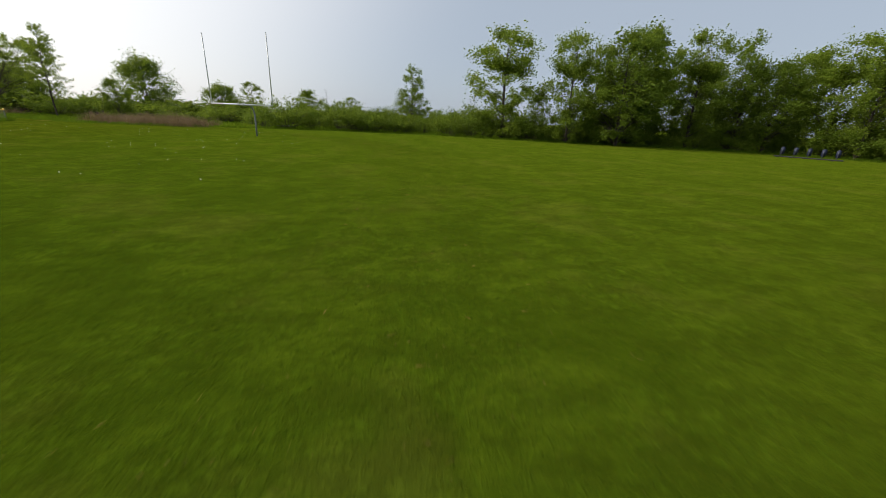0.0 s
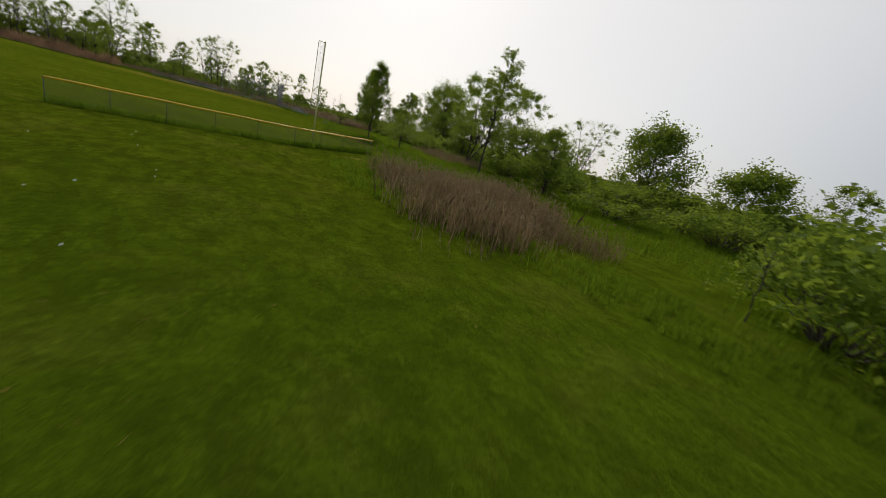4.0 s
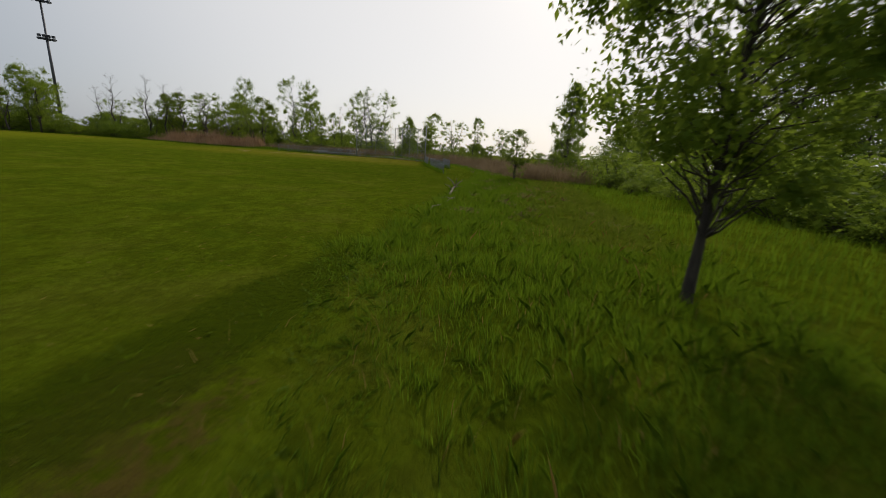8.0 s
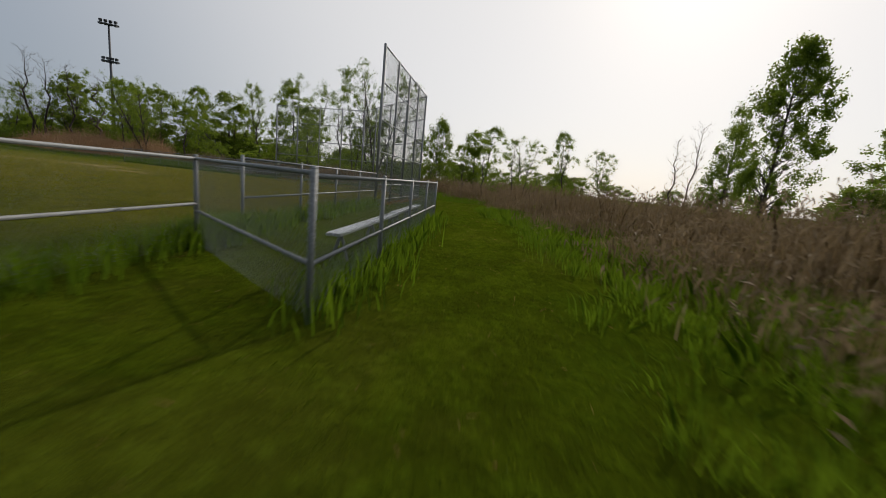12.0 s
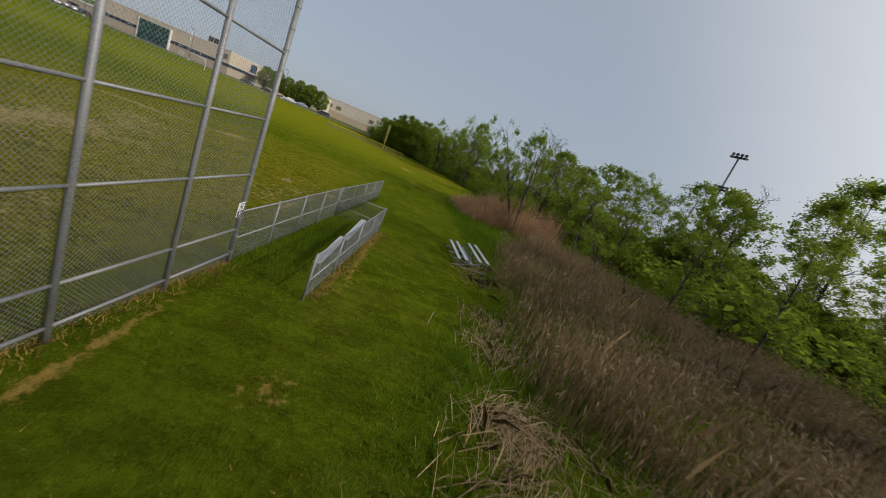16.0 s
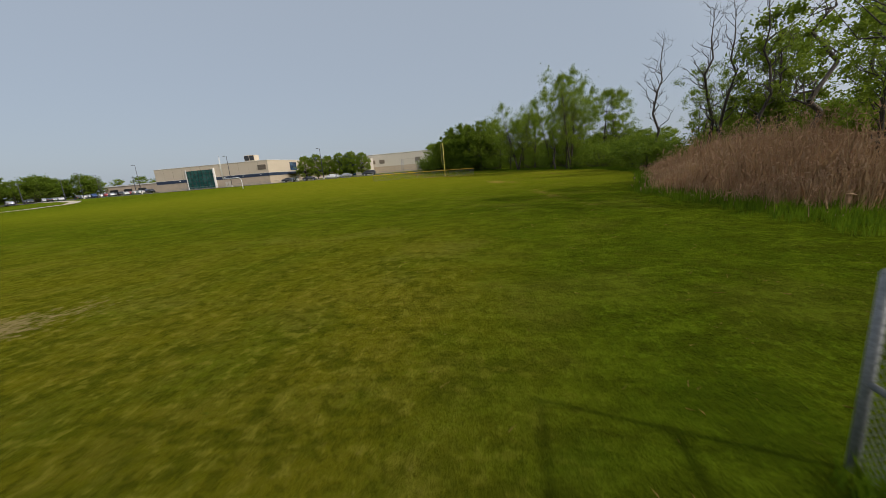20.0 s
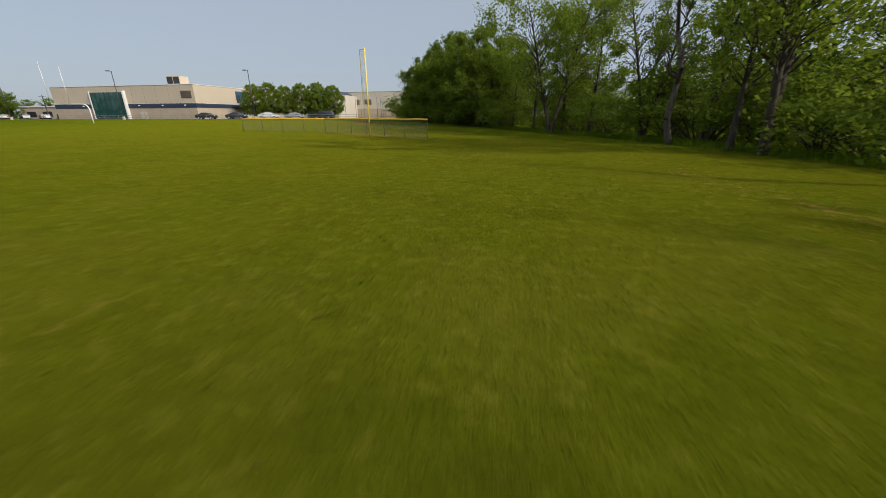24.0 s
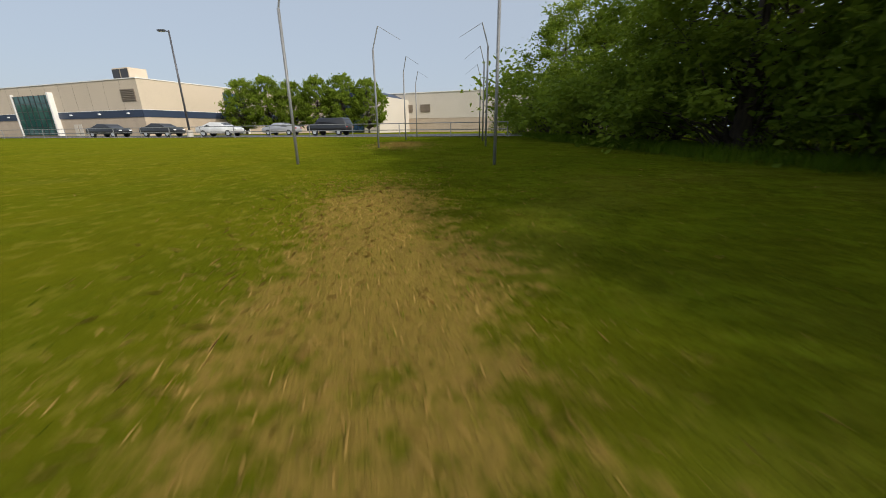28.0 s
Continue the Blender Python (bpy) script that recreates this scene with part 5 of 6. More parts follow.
# ---------------------------------------------------------------- seats and small things by the dugouts
def bench(x, y, length, turn, label):
    ob = thing("bench", x, y, label, "bench", "dugout benches", turn)
    for k in range(2):
        part("seat_plank", boxed((length, 0.095, 0.045), (0, -0.052 + 0.104 * k, 0.43), 0.008), M_ALU, ob)
    for s in (-0.42, 0, 0.42):
        bm = bar((s * length, -0.12, 0.02), (s * length, 0.0, 0.42), 0.022)
        tube(bm, (s * length, 0.12, 0.02), (s * length, 0.0, 0.42), 0.022)
        part("leg", bm, M_STEEL, ob)


bench(-22.15, 12.45, 3.0, 2, "aluminium plank bench inside the chain-link dugout")
bench(-25.3, 12.45, 3.6, 2, "aluminium plank bench inside the chain-link dugout")
bench(-2.15, -13.2, 3.6, -86, "aluminium plank bench inside the chain-link dugout")
bench(-2.45, -9.6, 3.4, -86, "aluminium plank bench inside the chain-link dugout")


def bleacher(x, y, turn):
    ob = thing("bleacher", x, y, "low aluminium bleacher with four narrow plank seats in the grass", "bleacher", "", turn)
    L = 3.3
    rows = ((0.0, 0.36), (0.34, 0.40), (0.98, 0.52), (1.34, 0.56))
    for yy, zz in rows:
        plank = part("seat_plank", boxed((L, 0.15, 0.045), (0, yy, zz), 0.008), M_ALU, ob)
        for s in (-0.5, 0.5):
            part("end_cap", boxed((0.012, 0.15, 0.06), (s * L + 0.008 * s, yy, zz - 0.006)), M_STEEL, plank)
    for yy, zz in ((0.66, 0.24),):
        part("foot_plank", boxed((L * 0.94, 0.2, 0.04), (0, yy, zz), 0.008), M_STEEL, ob)
    for s in (-0.46, -0.15, 0.15, 0.46):
        bm = bar((s * L, -0.15, 0.03), (s * L, 1.5, 0.03), 0.022)
        for yy, zz in rows:
            tube(bm, (s * L, yy, 0.03), (s * L, yy, zz - 0.03), 0.02)
        tube(bm, (s * L, 0.0, 0.05), (s * L, 1.34, 0.5), 0.018)
        part("support", bm, M_STEEL, ob)


bleacher(-28.95, 16.72, 6)


LOG_BARK = bark_material("log_bark", (0.25, 0.19, 0.135))


def log(name, pts, r, r_end, label, side=(), mat=None):
    ob = thing(name, pts[0][0], pts[0][1], label, "fallen branch", z=0)
    bm = bmesh.new()
    o = Vector((pts[0][0], pts[0][1], 0))
    pipe(bm, [Vector(p) - o for p in pts], r, 9, r_end)
    part("stem", bm, mat or M_DEAD, ob, smooth=True)
    for a, b, rr_ in side:
        bm = bmesh.new()
        a, b = Vector(a) - o, Vector(b) - o
        m = (a + b) / 2 + Vector((0.05, 0.04, 0.07))
        pipe(bm, [a, m, b], rr_, 6, rr_ * 0.3)
        part("side_branch", bm, mat or M_DEAD, ob, smooth=True)


log("fallen_branch", [(-12.3, 13.5, 0.10), (-12.62, 14.1, 0.17), (-12.74, 14.5, 0.19), (-12.78, 14.9, 0.16), (-12.95, 15.4, 0.2), (-13.2, 16.1, 0.22), (-13.45, 16.8, 0.24), (-13.62, 17.2, 0.2)], 0.055, 0.085,
    "pale bark-stripped fallen branch lying in the grass",
    [((-12.85, 15.1, 0.2), (-12.0, 14.2, 0.04), 0.04), ((-13.1, 15.8, 0.22), (-15.0, 15.7, 0.16), 0.03), ((-13.5, 16.9, 0.25), (-12.7, 17.3, 0.1), 0.04), ((-13.5, 17.0, 0.25), (-14.3, 17.6, 0.4), 0.035)])
log("fallen_branch", [(-10.4, 12.7, 0.06), (-10.75, 13.2, 0.12), (-10.93, 13.6, 0.12), (-11.1, 14.2, 0.16), (-11.42, 14.9, 0.14), (-11.44, 15.5, 0.1)], 0.03, 0.055, "grey knotted dead branch in the long grass",
    [((-11.2, 14.4, 0.15), (-11.6, 14.5, 0.3), 0.025), ((-10.9, 13.5, 0.12), (-10.4, 14.2, 0.05), 0.02), ((-11.3, 14.7, 0.15), (-10.9, 15.4, 0.1), 0.02)], LOG_BARK)
log("fallen_log", [(-1.5, -40.6, 0.07), (-1.62, -41.6, 0.1), (-1.8, -42.6, 0.13), (-1.92, -43.5, 0.12), (-2.02, -44.3, 0.14), (-2.16, -45.3, 0.16), (-2.25, -46.2, 0.2), (-2.42, -47.2, 0.16), (-2.5, -48.2, 0.15), (-2.62, -49.1, 0.1), (-2.7, -49.9, 0.06)], 0.032, 0.07,
    "weathered grey-brown fallen trunk along the mown edge",
    [((-1.8, -42.6, 0.13), (-1.5, -42.9, 0.3), 0.02), ((-2.2, -45.8, 0.18), (-2.75, -45.4, 0.72), 0.045), ((-2.25, -46.1, 0.2), (-1.75, -45.7, 0.6), 0.04), ((-2.25, -46.3, 0.2), (-2.2, -46.8, 0.75), 0.035),
     ((-2.4, -47.1, 0.16), (-1.9, -47.3, 0.35), 0.03), ((-2.5, -48.4, 0.15), (-2.95, -48.2, 0.5), 0.035), ((-2.6, -49.0, 0.1), (-2.3, -49.5, 0.3), 0.025)], LOG_BARK)
log("fallen_branch", [(-2.5, -50.9, 0.06), (-2.75, -51.6, 0.1), (-2.95, -52.5, 0.06)], 0.04, 0.02, "broken grey stick in the long grass", [((-2.75, -51.6, 0.1), (-3.3, -52.0, 0.12), 0.02)], LOG_BARK)
log("fallen_branch", [(-3.2, -53.6, 0.05), (-3.6, -54.5, 0.08), (-3.7, -55.3, 0.05)], 0.03, 0.015, "thin grey stick at the mown edge", [], LOG_BARK)


def straw_heaps():
    """Flattened dead reeds piled beside the mown path: long stems that arch over one another."""
    rng = np.random.default_rng(61)
    ob = thing("dead_reed_litter", 0, 0, "flattened heaps of pale dead reed stems", "reed litter", z=0, kind="stuff")
    out = []
    for cx, cy, rx, n, hh, way in ((-10.3, 13.7, 0.7, 420, 0.3, 2.2), (-10.9, 14.4, 0.6, 260, 0.3, 2.6), (-11.7, 16.2, 0.5, 260, 0.3, 1.0), (-15.4, 17.2, 0.7, 360, 0.28, 1.8), (-16.9, 17.4, 0.7, 360, 0.28, 2.5), (-17.7, 18.3, 0.7, 300, 0.28, 0.6),
                                   (-19.9, 17.8, 0.8, 320, 0.3, 2.9), (-21.6, 17.9, 0.7, 260, 0.3, 2.9), (-17.4, 17.5, 0.5, 200, 0.25, 2.0), (-16.6, 20.6, 0.8, 320, 0.4, 1.0), (-9.1, 14.6, 0.5, 200, 0.3, 1.4), (-20.6, 19.9, 0.9, 320, 0.4, 2.0),
                                   (-28.5, 18.6, 1.2, 420, 0.3, 0.3), (-26.5, 18.0, 1.0, 320, 0.3, 0.9), (3.3, -24.6, 1.3, 520, 0.25, 0.8), (4.6, -26.4, 1.4, 420, 0.25, 2.0), (3.2, -21.5, 1.0, 300, 0.25, 1.0)):
        n = int(n * 0.62)
        ang = way + rng.normal(size=n) * 0.75
        ln = rng.uniform(0.35, 1.2, n)
        d = np.column_stack([np.cos(ang), np.sin(ang), np.zeros(n)])
        a = np.column_stack([cx + rng.normal(size=n) * rx * 0.75, cy + rng.normal(size=n) * rx * 0.75, np.full(n, 0.02)])
        top = 0.03 + 0.85 * hh * rng.beta(1.4, 2.4, n)
        mid = a + d * (ln * 0.5)[:, None] + np.column_stack([np.zeros((n, 2)), top])
        end = a + d * ln[:, None] + np.column_stack([rng.normal(size=(n, 2)) * 0.1, top * rng.uniform(0, 0.7, n)])
        w = np.column_stack([-d[:, 1], d[:, 0], rng.uniform(-0.6, 0.6, n)]) * rng.uniform(0.003, 0.008, n)[:, None]
        out.append(np.stack([a - w, a + w, mid + w, end, mid - w], 1))
    hang("stems", quads("stems", np.concatenate(out), 5), M_LITTER, ob)


straw_heaps()


def blocking_sled(x, y, turn):
    ob = thing("blocking_sled", x, y, "football blocking sled with five dark blue padded dummies", "blocking sled", turn=turn)
    for k in range(2):
        part("runner", bar((-3.2, -0.35 + 0.9 * k, 0.1), (3.2, -0.35 + 0.9 * k, 0.1), 0.05), M_BLACK, ob)
    for k in range(5):
        xx = -2.6 + 1.3 * k
        bm = boxed((0.42, 0.3, 0.95), (xx, -0.5, 0.8), 0.09)
        pad = part("pad", bm, M_BLUE, ob, "dark blue vinyl pad", True)
        part("arm", bar((xx, 0.55, 0.1), (xx, -0.35, 0.75), 0.04), M_BLACK, pad)
        part("skid", bar((xx, 0.55, 0.1), (xx + 0.25, 1.3, 0.03), 0.035), M_BLACK, pad)


blocking_sled(-39.6, -192.2, 27)


def sled_rest(x, y, turn):
    ob = thing("low_sled", x, y, "low dark equipment sled lying at the field edge", "sled", turn=turn)
    part("deck", boxed((1.9, 0.55, 0.1), (0, 0, 0.36), 0.02), M_POLE, ob)
    for k in range(4):
        part("foot", boxed((0.16, 0.4, 0.3), (-0.75 + 0.5 * k, 0, 0.16), 0.02), M_BLACK, ob)
    part("white_end", boxed((0.14, 0.5, 0.2), (-0.98, 0, 0.34), 0.02), M_SIGN, ob)


sled_rest(-5.2, -126.3, 125)


def dandelions():
    rng = np.random.default_rng(71)
    pts = rng.uniform((-60, -132), (-22, -98), (110, 2))
    ob = thing("clover_flowers", 0, 0, "scattered small white flower heads in the mown grass", "flowers", z=0, kind="stuff")
    c = np.column_stack([pts, np.full(len(pts), 0.07)])
    c = np.repeat(c, 6, 0) + rng.normal(size=(6 * len(c), 3)) * 0.010
    hang("heads", quads("heads", leaf_quads(c, 0.035, rng, 0.2, 0.9)), M_FLOWER, ob)


dandelions()

# ---------------------------------------------------------------- school building and car park
M_WALL = plain("tan_panel", (0.54, 0.455, 0.35), 0.8, 0, 0.08, 0.8)
M_WALL_LOW = plain("buff_brick", (0.44, 0.355, 0.27), 0.85, 0, 0.14, 2.5)
M_WALL_PALE = plain("pale_panel", (0.54, 0.49, 0.42), 0.8, 0, 0.08, 0.8)
M_BAND = plain("navy_band", (0.030, 0.045, 0.085), 0.45, 0.1, 0.1, 2)
M_TRIM = plain("white_trim", (0.74, 0.73, 0.70), 0.6, 0, 0.08, 2)
M_LOUVRE = plain("brown_louvre", (0.22, 0.18, 0.14), 0.6, 0.2, 0.15, 2)
M_ASPHALT = plain("asphalt", (0.06, 0.06, 0.062), 0.9, 0, 0.25, 3, 0.4)
M_CONCRETE = plain("concrete", (0.45, 0.42, 0.37), 0.85, 0, 0.15, 2)
M_GRAVEL = plain("tan_gravel", (0.52, 0.45, 0.35), 0.95, 0, 0.2, 3)
M_DARKMETAL = plain("dark_metal", (0.05, 0.05, 0.055), 0.4, 0.4, 0.1, 3)
_g = Nodes("tinted_glass")
_g.colour(_g.mix(_g.ramp(_g.noise(0.5, 2), 0.4, 0.6), (0.020, 0.075, 0.070), (0.045, 0.12, 0.11)))
M_GLASS = _g.put(Roughness=0.06, Metallic=0.0, IOR=1.5)
_g = Nodes("blue_glass")
_g.colour(_g.mix(_g.ramp(_g.noise(0.4, 2), 0.4, 0.6), (0.02, 0.05, 0.10), (0.05, 0.10, 0.17)))
M_GLASS_BLUE = _g.put(Roughness=0.06, IOR=1.5)
BZ = 0.85


def window_grid(parent, x, y0, y1, z0, z1, nx, nz, glass, depth=0.12, side=1):
    """A glazed bay on a wall that faces +x: panes and bars, one by one."""
    win = part("window", boxed((0.06, y1 - y0, z1 - z0), (x - 0.05, (y0 + y1) / 2, (z0 + z1) / 2)), M_DARKMETAL, parent, "tinted glass window bay")
    for i in range(nx):
        for j in range(nz):
            w, h = (y1 - y0) / nx, (z1 - z0) / nz
            part("pane", boxed((0.03, w - 0.1, h - 0.1), (x + 0.01, y0 + w * (i + 0.5), z0 + h * (j + 0.5))), glass, win)
    for i in range(nx + 1):
        part("mullion", boxed((depth, 0.08, z1 - z0 + 0.08), (x + depth / 2 - 0.01, y0 + (y1 - y0) * i / nx, (z0 + z1) / 2)), M_DARKMETAL, win)
    return win


def school():
    ob = thing("school_building", -170.5, -77, "long flat-roofed tan school building with a navy band", "building", z=BZ)
    D = 62.0
    # main block: east face at x = 0, north face at y = 0, local
    H = 9.0
    part("upper_wall", boxed((D, 50.0, H - 4.2), (-D / 2, -25, 4.2 + (H - 4.2) / 2)), M_WALL, ob, "tan panel wall")
    part("lower_wall", boxed((D - 0.1, 49.9, 3.1), (-D / 2, -25, 1.55)), M_WALL_LOW, ob, "buff brick wall")
    part("band", boxed((D + 0.08, 50.08, 1.15), (-D / 2, -25, 3.65)), M_BAND, ob, "navy blue band")
    part("band_edge", boxed((D + 0.12, 50.12, 0.07), (-D / 2, -25, 4.24)), M_TRIM, ob)
    part("coping", boxed((D + 0.2, 50.2, 0.14), (-D / 2, -25, H + 0.05)), M_TRIM, ob)
    for k in range(1, 12):
        part("panel_joint", boxed((0.012, 0.04, H - 4.3), (0.006, -50.0 * k / 12, 4.28 + (H - 4.3) / 2)), M_LOUVRE, ob)
    # glazed stair bay between white fins
    window_grid(ob, 0.12, -35.4, -23.6, 0.3, 7.35, 7, 5, M_GLASS)
    part("fin", boxed((0.9, 0.5, 7.6), (0.3, -23.2, 3.9), 0.03), M_TRIM, ob, "white fin")
    part("fin", boxed((0.5, 0.3, 7.6), (0.1, -35.7, 3.9), 0.03), M_TRIM, ob, "white fin")
    lv = part("louvre", boxed((0.08, 3.4, 1.9), (0.04, -2.6, 6.5)), M_LOUVRE, ob, "brown vent louvre")
    for k in range(7):
        part("slat", boxed((0.1, 3.3, 0.1), (0.1, -2.6, 5.7 + 0.27 * k), turn=Matrix.Rotation(0.5, 3, "Y")), M_LOUVRE, lv)
    for yy in (-3.5, -11, -19, -39):
        part("wall_lamp", boxed((0.25, 0.5, 0.25), (0.2, yy, 3.7), 0.04), M_SIGN, ob, "white wall lamp")
    for k in range(4):
        part("service_door", boxed((0.05, 1.0, 2.1), (0.03, -17.5 - 1.3 * k, 1.05)), M_WALL_PALE, ob) if k < 2 else None
    # north side with entrance
    win = part("window", boxed((5.2, 0.1, 3.4), (-18.6, 0.08, 6.4)), M_DARKMETAL, ob, "blue glass above the entrance")
    for i in range(3):
        for j in range(2):
            part("pane", boxed((1.6, 0.04, 1.55), (-20.3 + 1.7 * i, 0.14, 5.6 + 1.65 * j)), M_GLASS_BLUE, win)
    part("canopy", boxed((7.5, 3.2, 0.6), (-18.6, 1.4, 3.5), 0.03), M_BAND, ob, "navy entrance canopy")
    for i in range(4):
        dr = part("door", boxed((1.0, 0.06, 2.2), (-21.0 + 1.25 * i, 0.06, 1.1)), M_TRIM, ob, "pale double door")
        part("pane", boxed((0.5, 0.03, 1.2), (-21.0 + 1.25 * i, 0.1, 1.35)), M_GLASS_BLUE, dr)
    # rooftop unit
    ru = part("rooftop_unit", boxed((3.2, 4.4, 2.3), (-6.0, -10.2, H + 1.5), 0.05), M_WALL, ob, "pale rooftop air unit with dark fan openings")
    for k in range(2):
        part("fan_opening", boxed((0.1, 1.9, 1.8), (-4.36, -11.3 + 2.2 * k, H + 1.55), 0.03), M_DARKMETAL, ru)
        part("support_leg", boxed((0.2, 0.2, 0.5), (-5.0, -11.9 + 3.4 * k, H + 0.3)), M_DARKMETAL, ru)
    # link with a curved glass entrance hall
    part("entrance_hall", boxed((16, 13, 7.6), (-38, 21.0, 3.8)), M_WALL_PALE, ob, "pale entrance hall")
    bm = bmesh.new()
    bmesh.ops.create_cone(bm, cap_ends=True, segments=40, radius1=9.5, radius2=9.5, depth=16, matrix=Matrix.Translation((-37.7, 21, -0.2)) @ Matrix.Rotation(math.pi / 2, 4, "Y"))
    bmesh.ops.bisect_plane(bm, geom=bm.verts[:] + bm.edges[:] + bm.faces[:], plane_co=(0, 0, 7.4), plane_no=(0, 0, 1), clear_inner=True)
    part("barrel_roof", bm, M_BAND, ob, "blue curved metal roof")
    window_grid(ob, -29.8, 16.2, 23.8, 0.3, 7.2, 5, 5, M_GLASS_BLUE)
    # rear wing
    part("rear_upper_wall", boxed((40, 62, 5.9), (-65.5, 45, 6.25)), M_WALL_PALE, ob, "pale panel wall")
    part("rear_lower_wall", boxed((39.9, 61.9, 3.3), (-65.5, 45, 1.65)), M_WALL_LOW, ob, "buff brick wall")
    part("rear_coping", boxed((40.3, 62.3, 0.2), (-65.5, 45, 9.25)), M_TRIM, ob)
    for yy in (27.3, 32.0, 50, 58):
        lv = part("louvre", boxed((0.1, 2.6, 1.8), (-45.42, yy, 5.6)), M_LOUVRE, ob)
        for k in range(5):
            part("slat", boxed((0.1, 2.5, 0.1), (-45.36, yy, 4.9 + 0.35 * k)), M_LOUVRE, lv)


school()

# asphalt car park in front, its kerb and rail
def slab(name, x0, y0, x1, y1, z, mat, label, category):
    n = 16
    xs, ys = np.linspace(x0, x1, n), np.linspace(y0, y1, n)
    verts = [(x, y, max(z, lift(x, y) + 0.02)) for y in ys for x in xs]
    faces = [(j * n + i, j * n + i + 1, (j + 1) * n + i + 1, (j + 1) * n + i) for j in range(n - 1) for i in range(n - 1)]
    ob = hang(name, raw(name, verts, faces), mat, None)
    return tagged(ob, label, category, kind="structure")


slab("car_park", -169.5, -140, -152.6, 0, 0.92, M_ASPHALT, "asphalt car park lane along the school", "car park")
slab("pavement", -152.6, -140, -151.9, -10, 0.95, M_CONCRETE, "pale concrete kerb path", "pavement")
slab("car_park_far", -200, -206, -118, -150, 0.91, M_ASPHALT, "large asphalt car park", "car park")


def gravel_track(points, half):
    """Pale gravel road that follows points over the ground."""
    verts, faces = [], []
    for i, (x, y) in enumerate(points):
        a, b = Vector(points[max(0, i - 1)]), Vector(points[min(len(points) - 1, i + 1)])
        d = (b - a).normalized()
        for s in (-half, half):
            px, py = x - d.y * s, y + d.x * s
            verts.append((px, py, lift(px, py) + 0.05))
        if i:
            faces.append((2 * i - 2, 2 * i - 1, 2 * i + 1, 2 * i))
    ob = hang("gravel_track", raw("gravel_track", verts, faces), M_GRAVEL, None)
    tagged(ob, "pale gravel track along the far side of the field", "track", kind="structure")


gravel_track([(-84, -100), (-96, -99), (-108, -101), (-122, -107), (-132, -118), (-140, -132), (-149, -153), (-158, -175)], 1.5)


def guard_rail():
    ob = thing("guard_rail", -151.4, -60, "low white-grey pipe rail along the car park", "rail", z=0)
    for k in range(26):
        y = -45 + 4 * k
        if y > 48:
            break
        part("post", bar((0, y, lift(-151) - 0.1), (0, y, lift(-151) + 0.95), 0.035), M_STEEL, ob)
    for z in (0.5, 0.95):
        part("rail", bar((0, -45, lift(-151) + z), (0, 47, lift(-151) + z), 0.03), M_STEEL, ob)


guard_rail()


def car_kind(paint, label, van=False):
    ob = thing("car", 0, 0, label, "car", "parked cars", z=0)
    bm = bmesh.new()
    prof = [(-2.25, 0.45), (-2.28, 0.75), (-1.95, 0.98), (-1.25, 1.05), (-0.55, 1.44), (0.55, 1.48), (1.45, 1.12), (2.15, 1.0), (2.28, 0.7), (2.22, 0.35), (-2.1, 0.32)]
    if van:
        prof = [(-2.3, 0.5), (-2.35, 0.9), (-1.9, 1.12), (-1.35, 1.2), (-0.85, 1.72), (1.9, 1.76), (2.25, 1.2), (2.3, 0.8), (2.25, 0.45), (-2.15, 0.42)]
    rows = []
    for y, k in ((-0.86, 0.0), (-0.80, 1.0), (0.80, 1.0), (0.86, 0.0)):
        rows.append([bm.verts.new((x * (1 if k else 0.985), y if z < 1.1 else y * (0.84 if k else 0.9), z)) for x, z in prof])
    for a, b in zip(rows, rows[1:]):
        for i in range(len(prof)):
            j = (i + 1) % len(prof)
            bm.faces.new((a[i], a[j], b[j], b[i]))
    bm.faces.new(rows[0])
    bm.faces.new(rows[-1][::-1])
    bmesh.ops.recalc_face_normals(bm, faces=bm.faces)
    bmesh.ops.bevel(bm, geom=bm.edges[:], offset=0.04, segments=1, affect="EDGES")
    body = part("body", bm, paint, ob, smooth=True)
    top = 1.42 if not van else 1.66
    lo = 1.02 if not van else 1.18
    for s in (-1, 1):
        bm = bmesh.new()
        vs = [(-1.0, lo), (-0.5, top - 0.05), (0.5, top - 0.02), (1.25, lo + 0.02)] if not van else [(-1.15, lo), (-0.8, top - 0.05), (1.8, top - 0.02), (2.0, lo)]
        f = bm.faces.new([bm.verts.new((x, s * (0.80 if z < top - 0.1 else 0.735), z)) for x, z in vs])
        bmesh.ops.solidify(bm, geom=bm.faces[:], thickness=0.05)
        part("side_window", bm, M_DARKMETAL, body)
    bm = boxed((0.04, 1.3, 0.5), (-0.92 if not van else -1.1, 0, lo + 0.2), turn=Matrix.Rotation(0.95, 3, "Y"))
    part("windscreen", bm, M_DARKMETAL, body)
    bm = boxed((0.04, 1.3, 0.5), (1.02 if not van else 2.08, 0, lo + 0.22), turn=Matrix.Rotation(-1.0 if not van else -0.4, 3, "Y"))
    part("rear_window", bm, M_DARKMETAL, body)
    for s in (-0.62, 0.62):
        part("headlight", boxed((0.08, 0.34, 0.13), (-2.26, s, 0.76), 0.02), M_SIGN, body)
        part("tail_light", boxed((0.06, 0.3, 0.13), (2.27, s, 0.84), 0.02), M_RED, body)
    for x in (-1.4, 1.4):
        for s in (-1, 1):
            bm = bar((x, s * 0.88, 0.33), (x, s * 0.66, 0.33), 0.33, 18)
            wheel = part("wheel", bm, M_BLACK, ob)
            part("rim", bar((x, s * 0.885, 0.33), (x, s * 0.86, 0.33), 0.2, 12), M_ALU, wheel)
    return ob


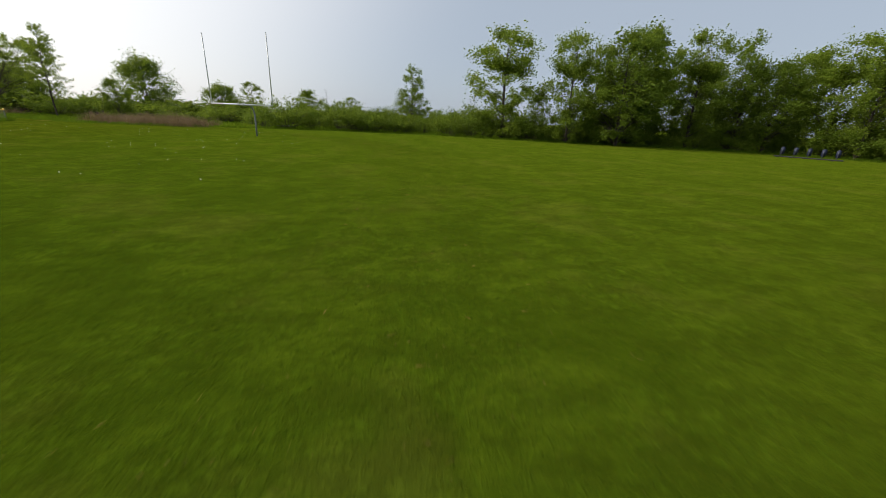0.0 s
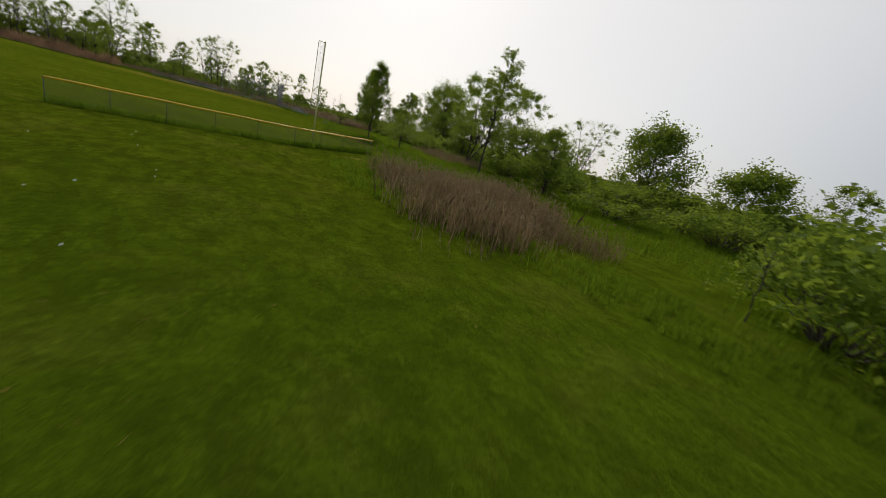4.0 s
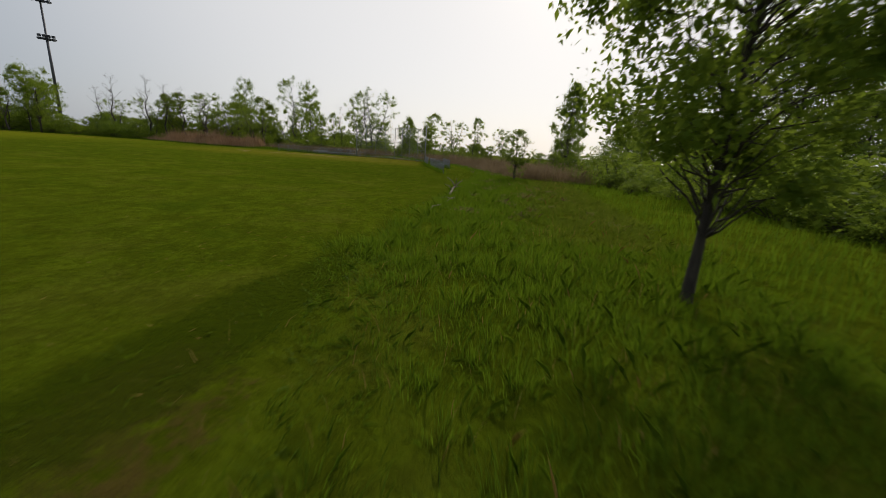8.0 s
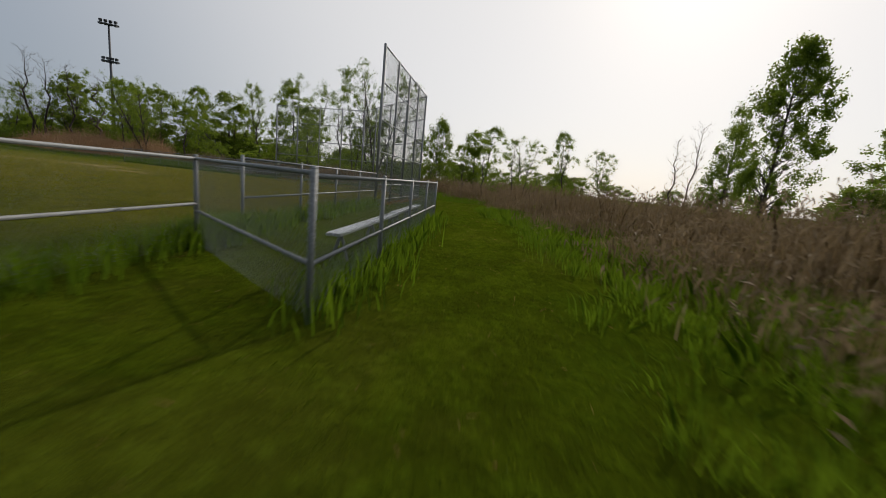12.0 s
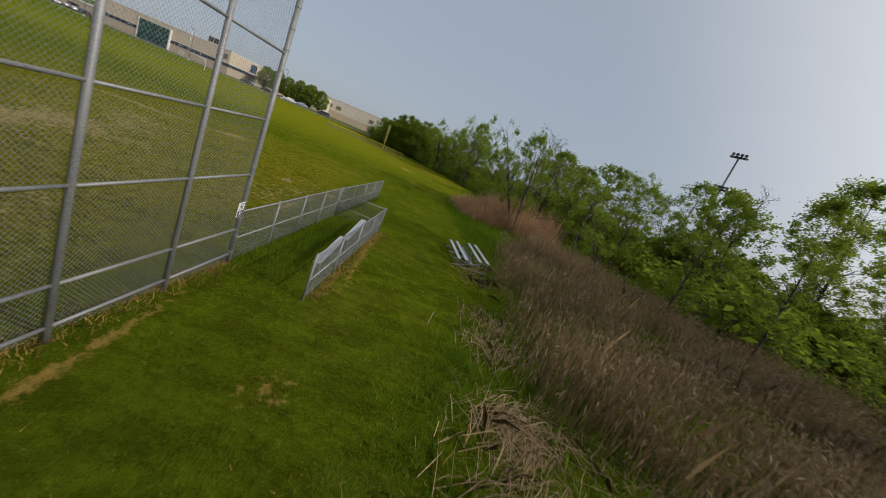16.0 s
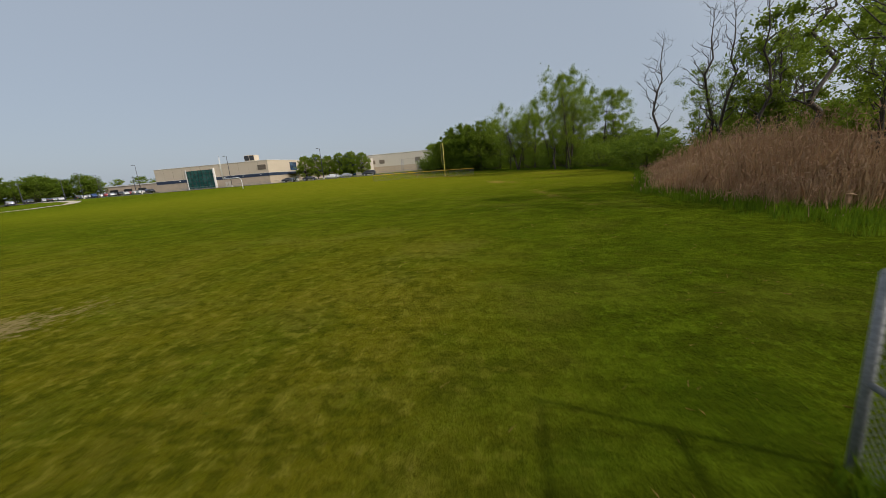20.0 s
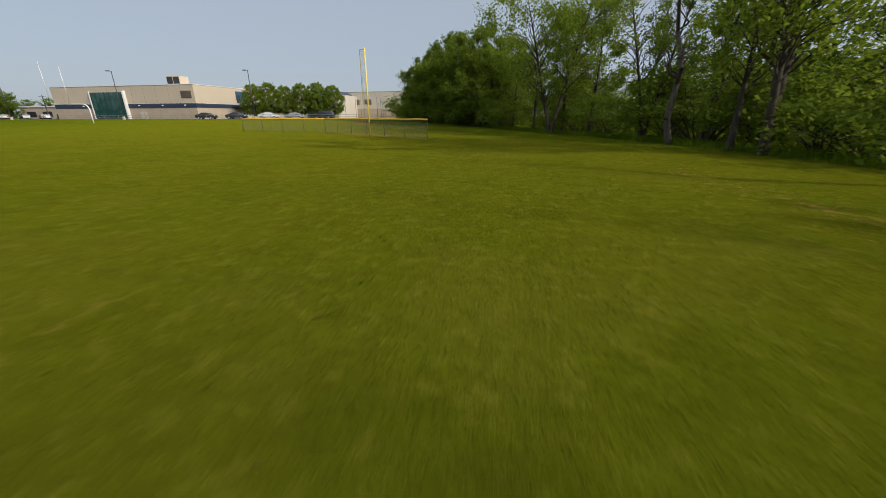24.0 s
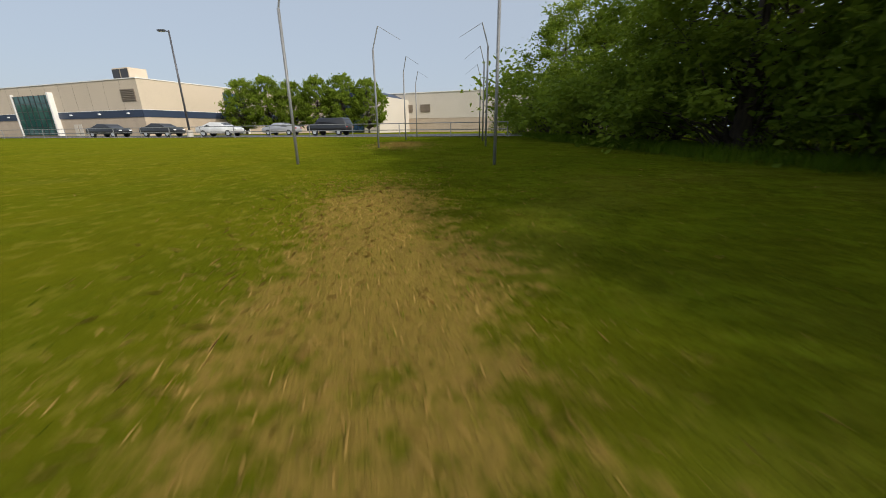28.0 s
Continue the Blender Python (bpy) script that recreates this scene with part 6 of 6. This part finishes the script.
M_RED = plain("red_lens", (0.35, 0.02, 0.02), 0.3, 0, 0.1)
def paint(name, c):
    m = Nodes(name)
    m.colour(m.mix(m.ramp(m.noise(1.5, 3), 0.4, 0.7), tuple(v * 0.85 for v in c), c))
    m.bsdf.inputs["Coat Weight"].default_value = 0.6
    return m.put(Roughness=0.35, Metallic=0.3)


P_DARK, P_WHITE, P_GREY, P_BLUE, P_RED = paint("car_charcoal", (0.025, 0.027, 0.032)), paint("car_white", (0.75, 0.75, 0.74)), paint("car_silver", (0.42, 0.43, 0.45)), paint("car_blue", (0.03, 0.07, 0.2)), paint("car_red", (0.30, 0.03, 0.03))
CARS = [(car_kind(P_DARK, "dark charcoal sedan parked by the rail"), 0), (car_kind(P_DARK, "black sport utility parked by the rail", True), 0), (car_kind(P_WHITE, "white sedan parked near the entrance"), 0), (car_kind(P_GREY, "silver car in the car park"), 0), (car_kind(P_BLUE, "blue van in the car park", True), 0), (car_kind(P_RED, "red car in the car park"), 0)]
CAR_USED = []


def park(k, x, y, turn, z=0.93):
    ob = CARS[k][0]
    m = pose(x, y, z, 0, 0, turn)
    if ob in CAR_USED:
        return copy_thing(ob, m)
    CAR_USED.append(ob)
    ob.matrix_basis = m
    return ob


park(0, -155.4, -60.6, -80)
park(0, -156.8, -53.7, -80)
park(2, -157.6, -45.8, -75)
park(3, -164.8, -43.8, 100)
park(1, -160.5, -33.5, 95)
rr2 = random.Random(9)
for k in range(64):
    u, row = (k % 16) / 15, k // 16
    x, y = -122 - 62 * u - 3.2 * row + rr2.uniform(-0.6, 0.6), -178 + 34 * u - 5.5 * row + rr2.uniform(-0.6, 0.6)
    if rr2.random() < 0.8:
        park(rr2.choice((0, 2, 2, 3, 3, 4, 1, 5)), x, y, 60 + 180 * (k % 2) + rr2.uniform(-3, 3))


def street_lamp(x, y, high, turn, heads=1):
    ob = thing("street_lamp", x, y, "tall dark bronze car park lamp post", "lamp post", "car park lamps", turn, z=lift(x))
    bm = bmesh.new()
    bmesh.ops.create_cone(bm, cap_ends=True, segments=14, radius1=0.3, radius2=0.28, depth=0.8, matrix=Matrix.Translation((0, 0, 0.3)))
    part("footing", bm, M_CONCRETE, ob)
    part("pole", bar((0, 0, 0.6), (0, 0, high), 0.11, 10, 0.075), M_POLE, ob, smooth=True)
    for s in (1, -1)[:heads]:
        part("arm", bar((0, 0, high - 0.1), (0.5 * s, 0, high - 0.02), 0.04), M_POLE, ob)
        hd = part("lamp_head", boxed((0.75, 0.4, 0.16), (0.75 * s, 0, high), 0.03), M_POLE, ob)
        part("lens", boxed((0.5, 0.3, 0.02), (0.75 * s, 0, high - 0.09)), M_SIGN, hd)


for x, y, h in ((-151.0, -79.0, 10.3), (-155.8, -48.1, 10.2), (-152.5, -116.0, 10.3), (-160, -150, 10), (-185, -200, 10), (-220, -20, 9), (-175, -160, 9.5)):
    street_lamp(x, y, h, -75)


def light_tower(x, y, high):
    ob = thing("floodlight_tower", x, y, "very tall floodlight mast rising behind the wood", "floodlight mast", z=0)
    part("mast", bar((0, 0, 0), (0, 0, high), 0.9, 12, 0.45), M_POLE, ob, smooth=True)
    for z, w in ((high, 9.0), (high - 19.2, 8.0)):
        arm = part("crossarm", boxed((w, 1.2, 0.7), (0, 0, z), turn=Matrix.Rotation(0.64, 3, "Z")), M_POLE, ob)
        for k in range(4):
            for j in range(2):
                p = Matrix.Rotation(0.64, 3, "Z") @ Vector(((k - 1.5) * w / 4.2, -0.9, 1.4 - 1.6 * j))
                part("floodlight", boxed((1.5, 1.0, 1.3), (p.x, p.y, z + p.z), 0.1), M_DARKMETAL, arm)


light_tower(-225.8, 168.8, 67.0)


def utility_pole(x, y, h):
    ob = thing("utility_pole", x, y, "thin utility pole far across the field", "utility pole", "utility poles", z=lift(x))
    part("pole", bar((0, 0, 0), (0, 0, h), 0.16, 8, 0.1), M_POLE, ob)
    part("crossarm", boxed((2.2, 0.12, 0.14), (0, 0, h - 0.6)), M_POLE, ob)


for k in range(8):
    utility_pole(-112 - 10.5 * k, -192 + 5.5 * k, 7.5 + (k % 3) * 0.5)

# low shops and woods beyond
def low_shop(x, y, w, d, h, mat, label):
    ob = thing("low_building", x, y, label, "building", z=0.9)
    part("wall", boxed((d, w, h), (0, 0, h / 2)), mat, ob)
    part("roof", boxed((d + 0.6, w + 0.6, 0.4), (0, 0, h + 0.2)), M_TRIM, ob)
    for k in range(int(w // 8)):
        part("window", boxed((0.1, 4.5, 2.0), (d / 2 + 0.03, -w / 2 + 5 + 8 * k, 1.7)), M_DARKMETAL, ob)


low_shop(-203, -166, 30, 16, 4.3, M_WALL_LOW, "low brown brick building with a white roof edge")
low_shop(-222, -186, 24, 16, 4.6, M_TRIM, "low white building beyond the car park")
rr3 = random.Random(3)
for k in range(90):
    u = k / 89
    x, y = -70 - 125 * u + rr3.uniform(-3, 3), -232 + 50 * u - rr3.uniform(0, 16)
    grow(rr3.choice(("wood", "wood2", "wood2")), x, y, rr3.uniform(9.5, 13.5) * (1.0 - 0.15 * u), rr3.uniform(0, 360), rr3.uniform(1.3, 1.7))
for k in range(26):
    grow(rr3.choice(("wood", "wood2")), -212 - 4 * k + rr3.uniform(-4, 4), -200 + 7 * k + rr3.uniform(-5, 5), rr3.uniform(7, 10), rr3.uniform(0, 360), 1.35)
for k in range(6):
    grow("clipped", -182.5 - 1.5 * k, -68.0 + 4.4 * k, (9.2, 9.6, 8.8, 9.4, 9.7, 9.0)[k], 75 * k, 0.92, "clipped round green tree beside the school entrance")
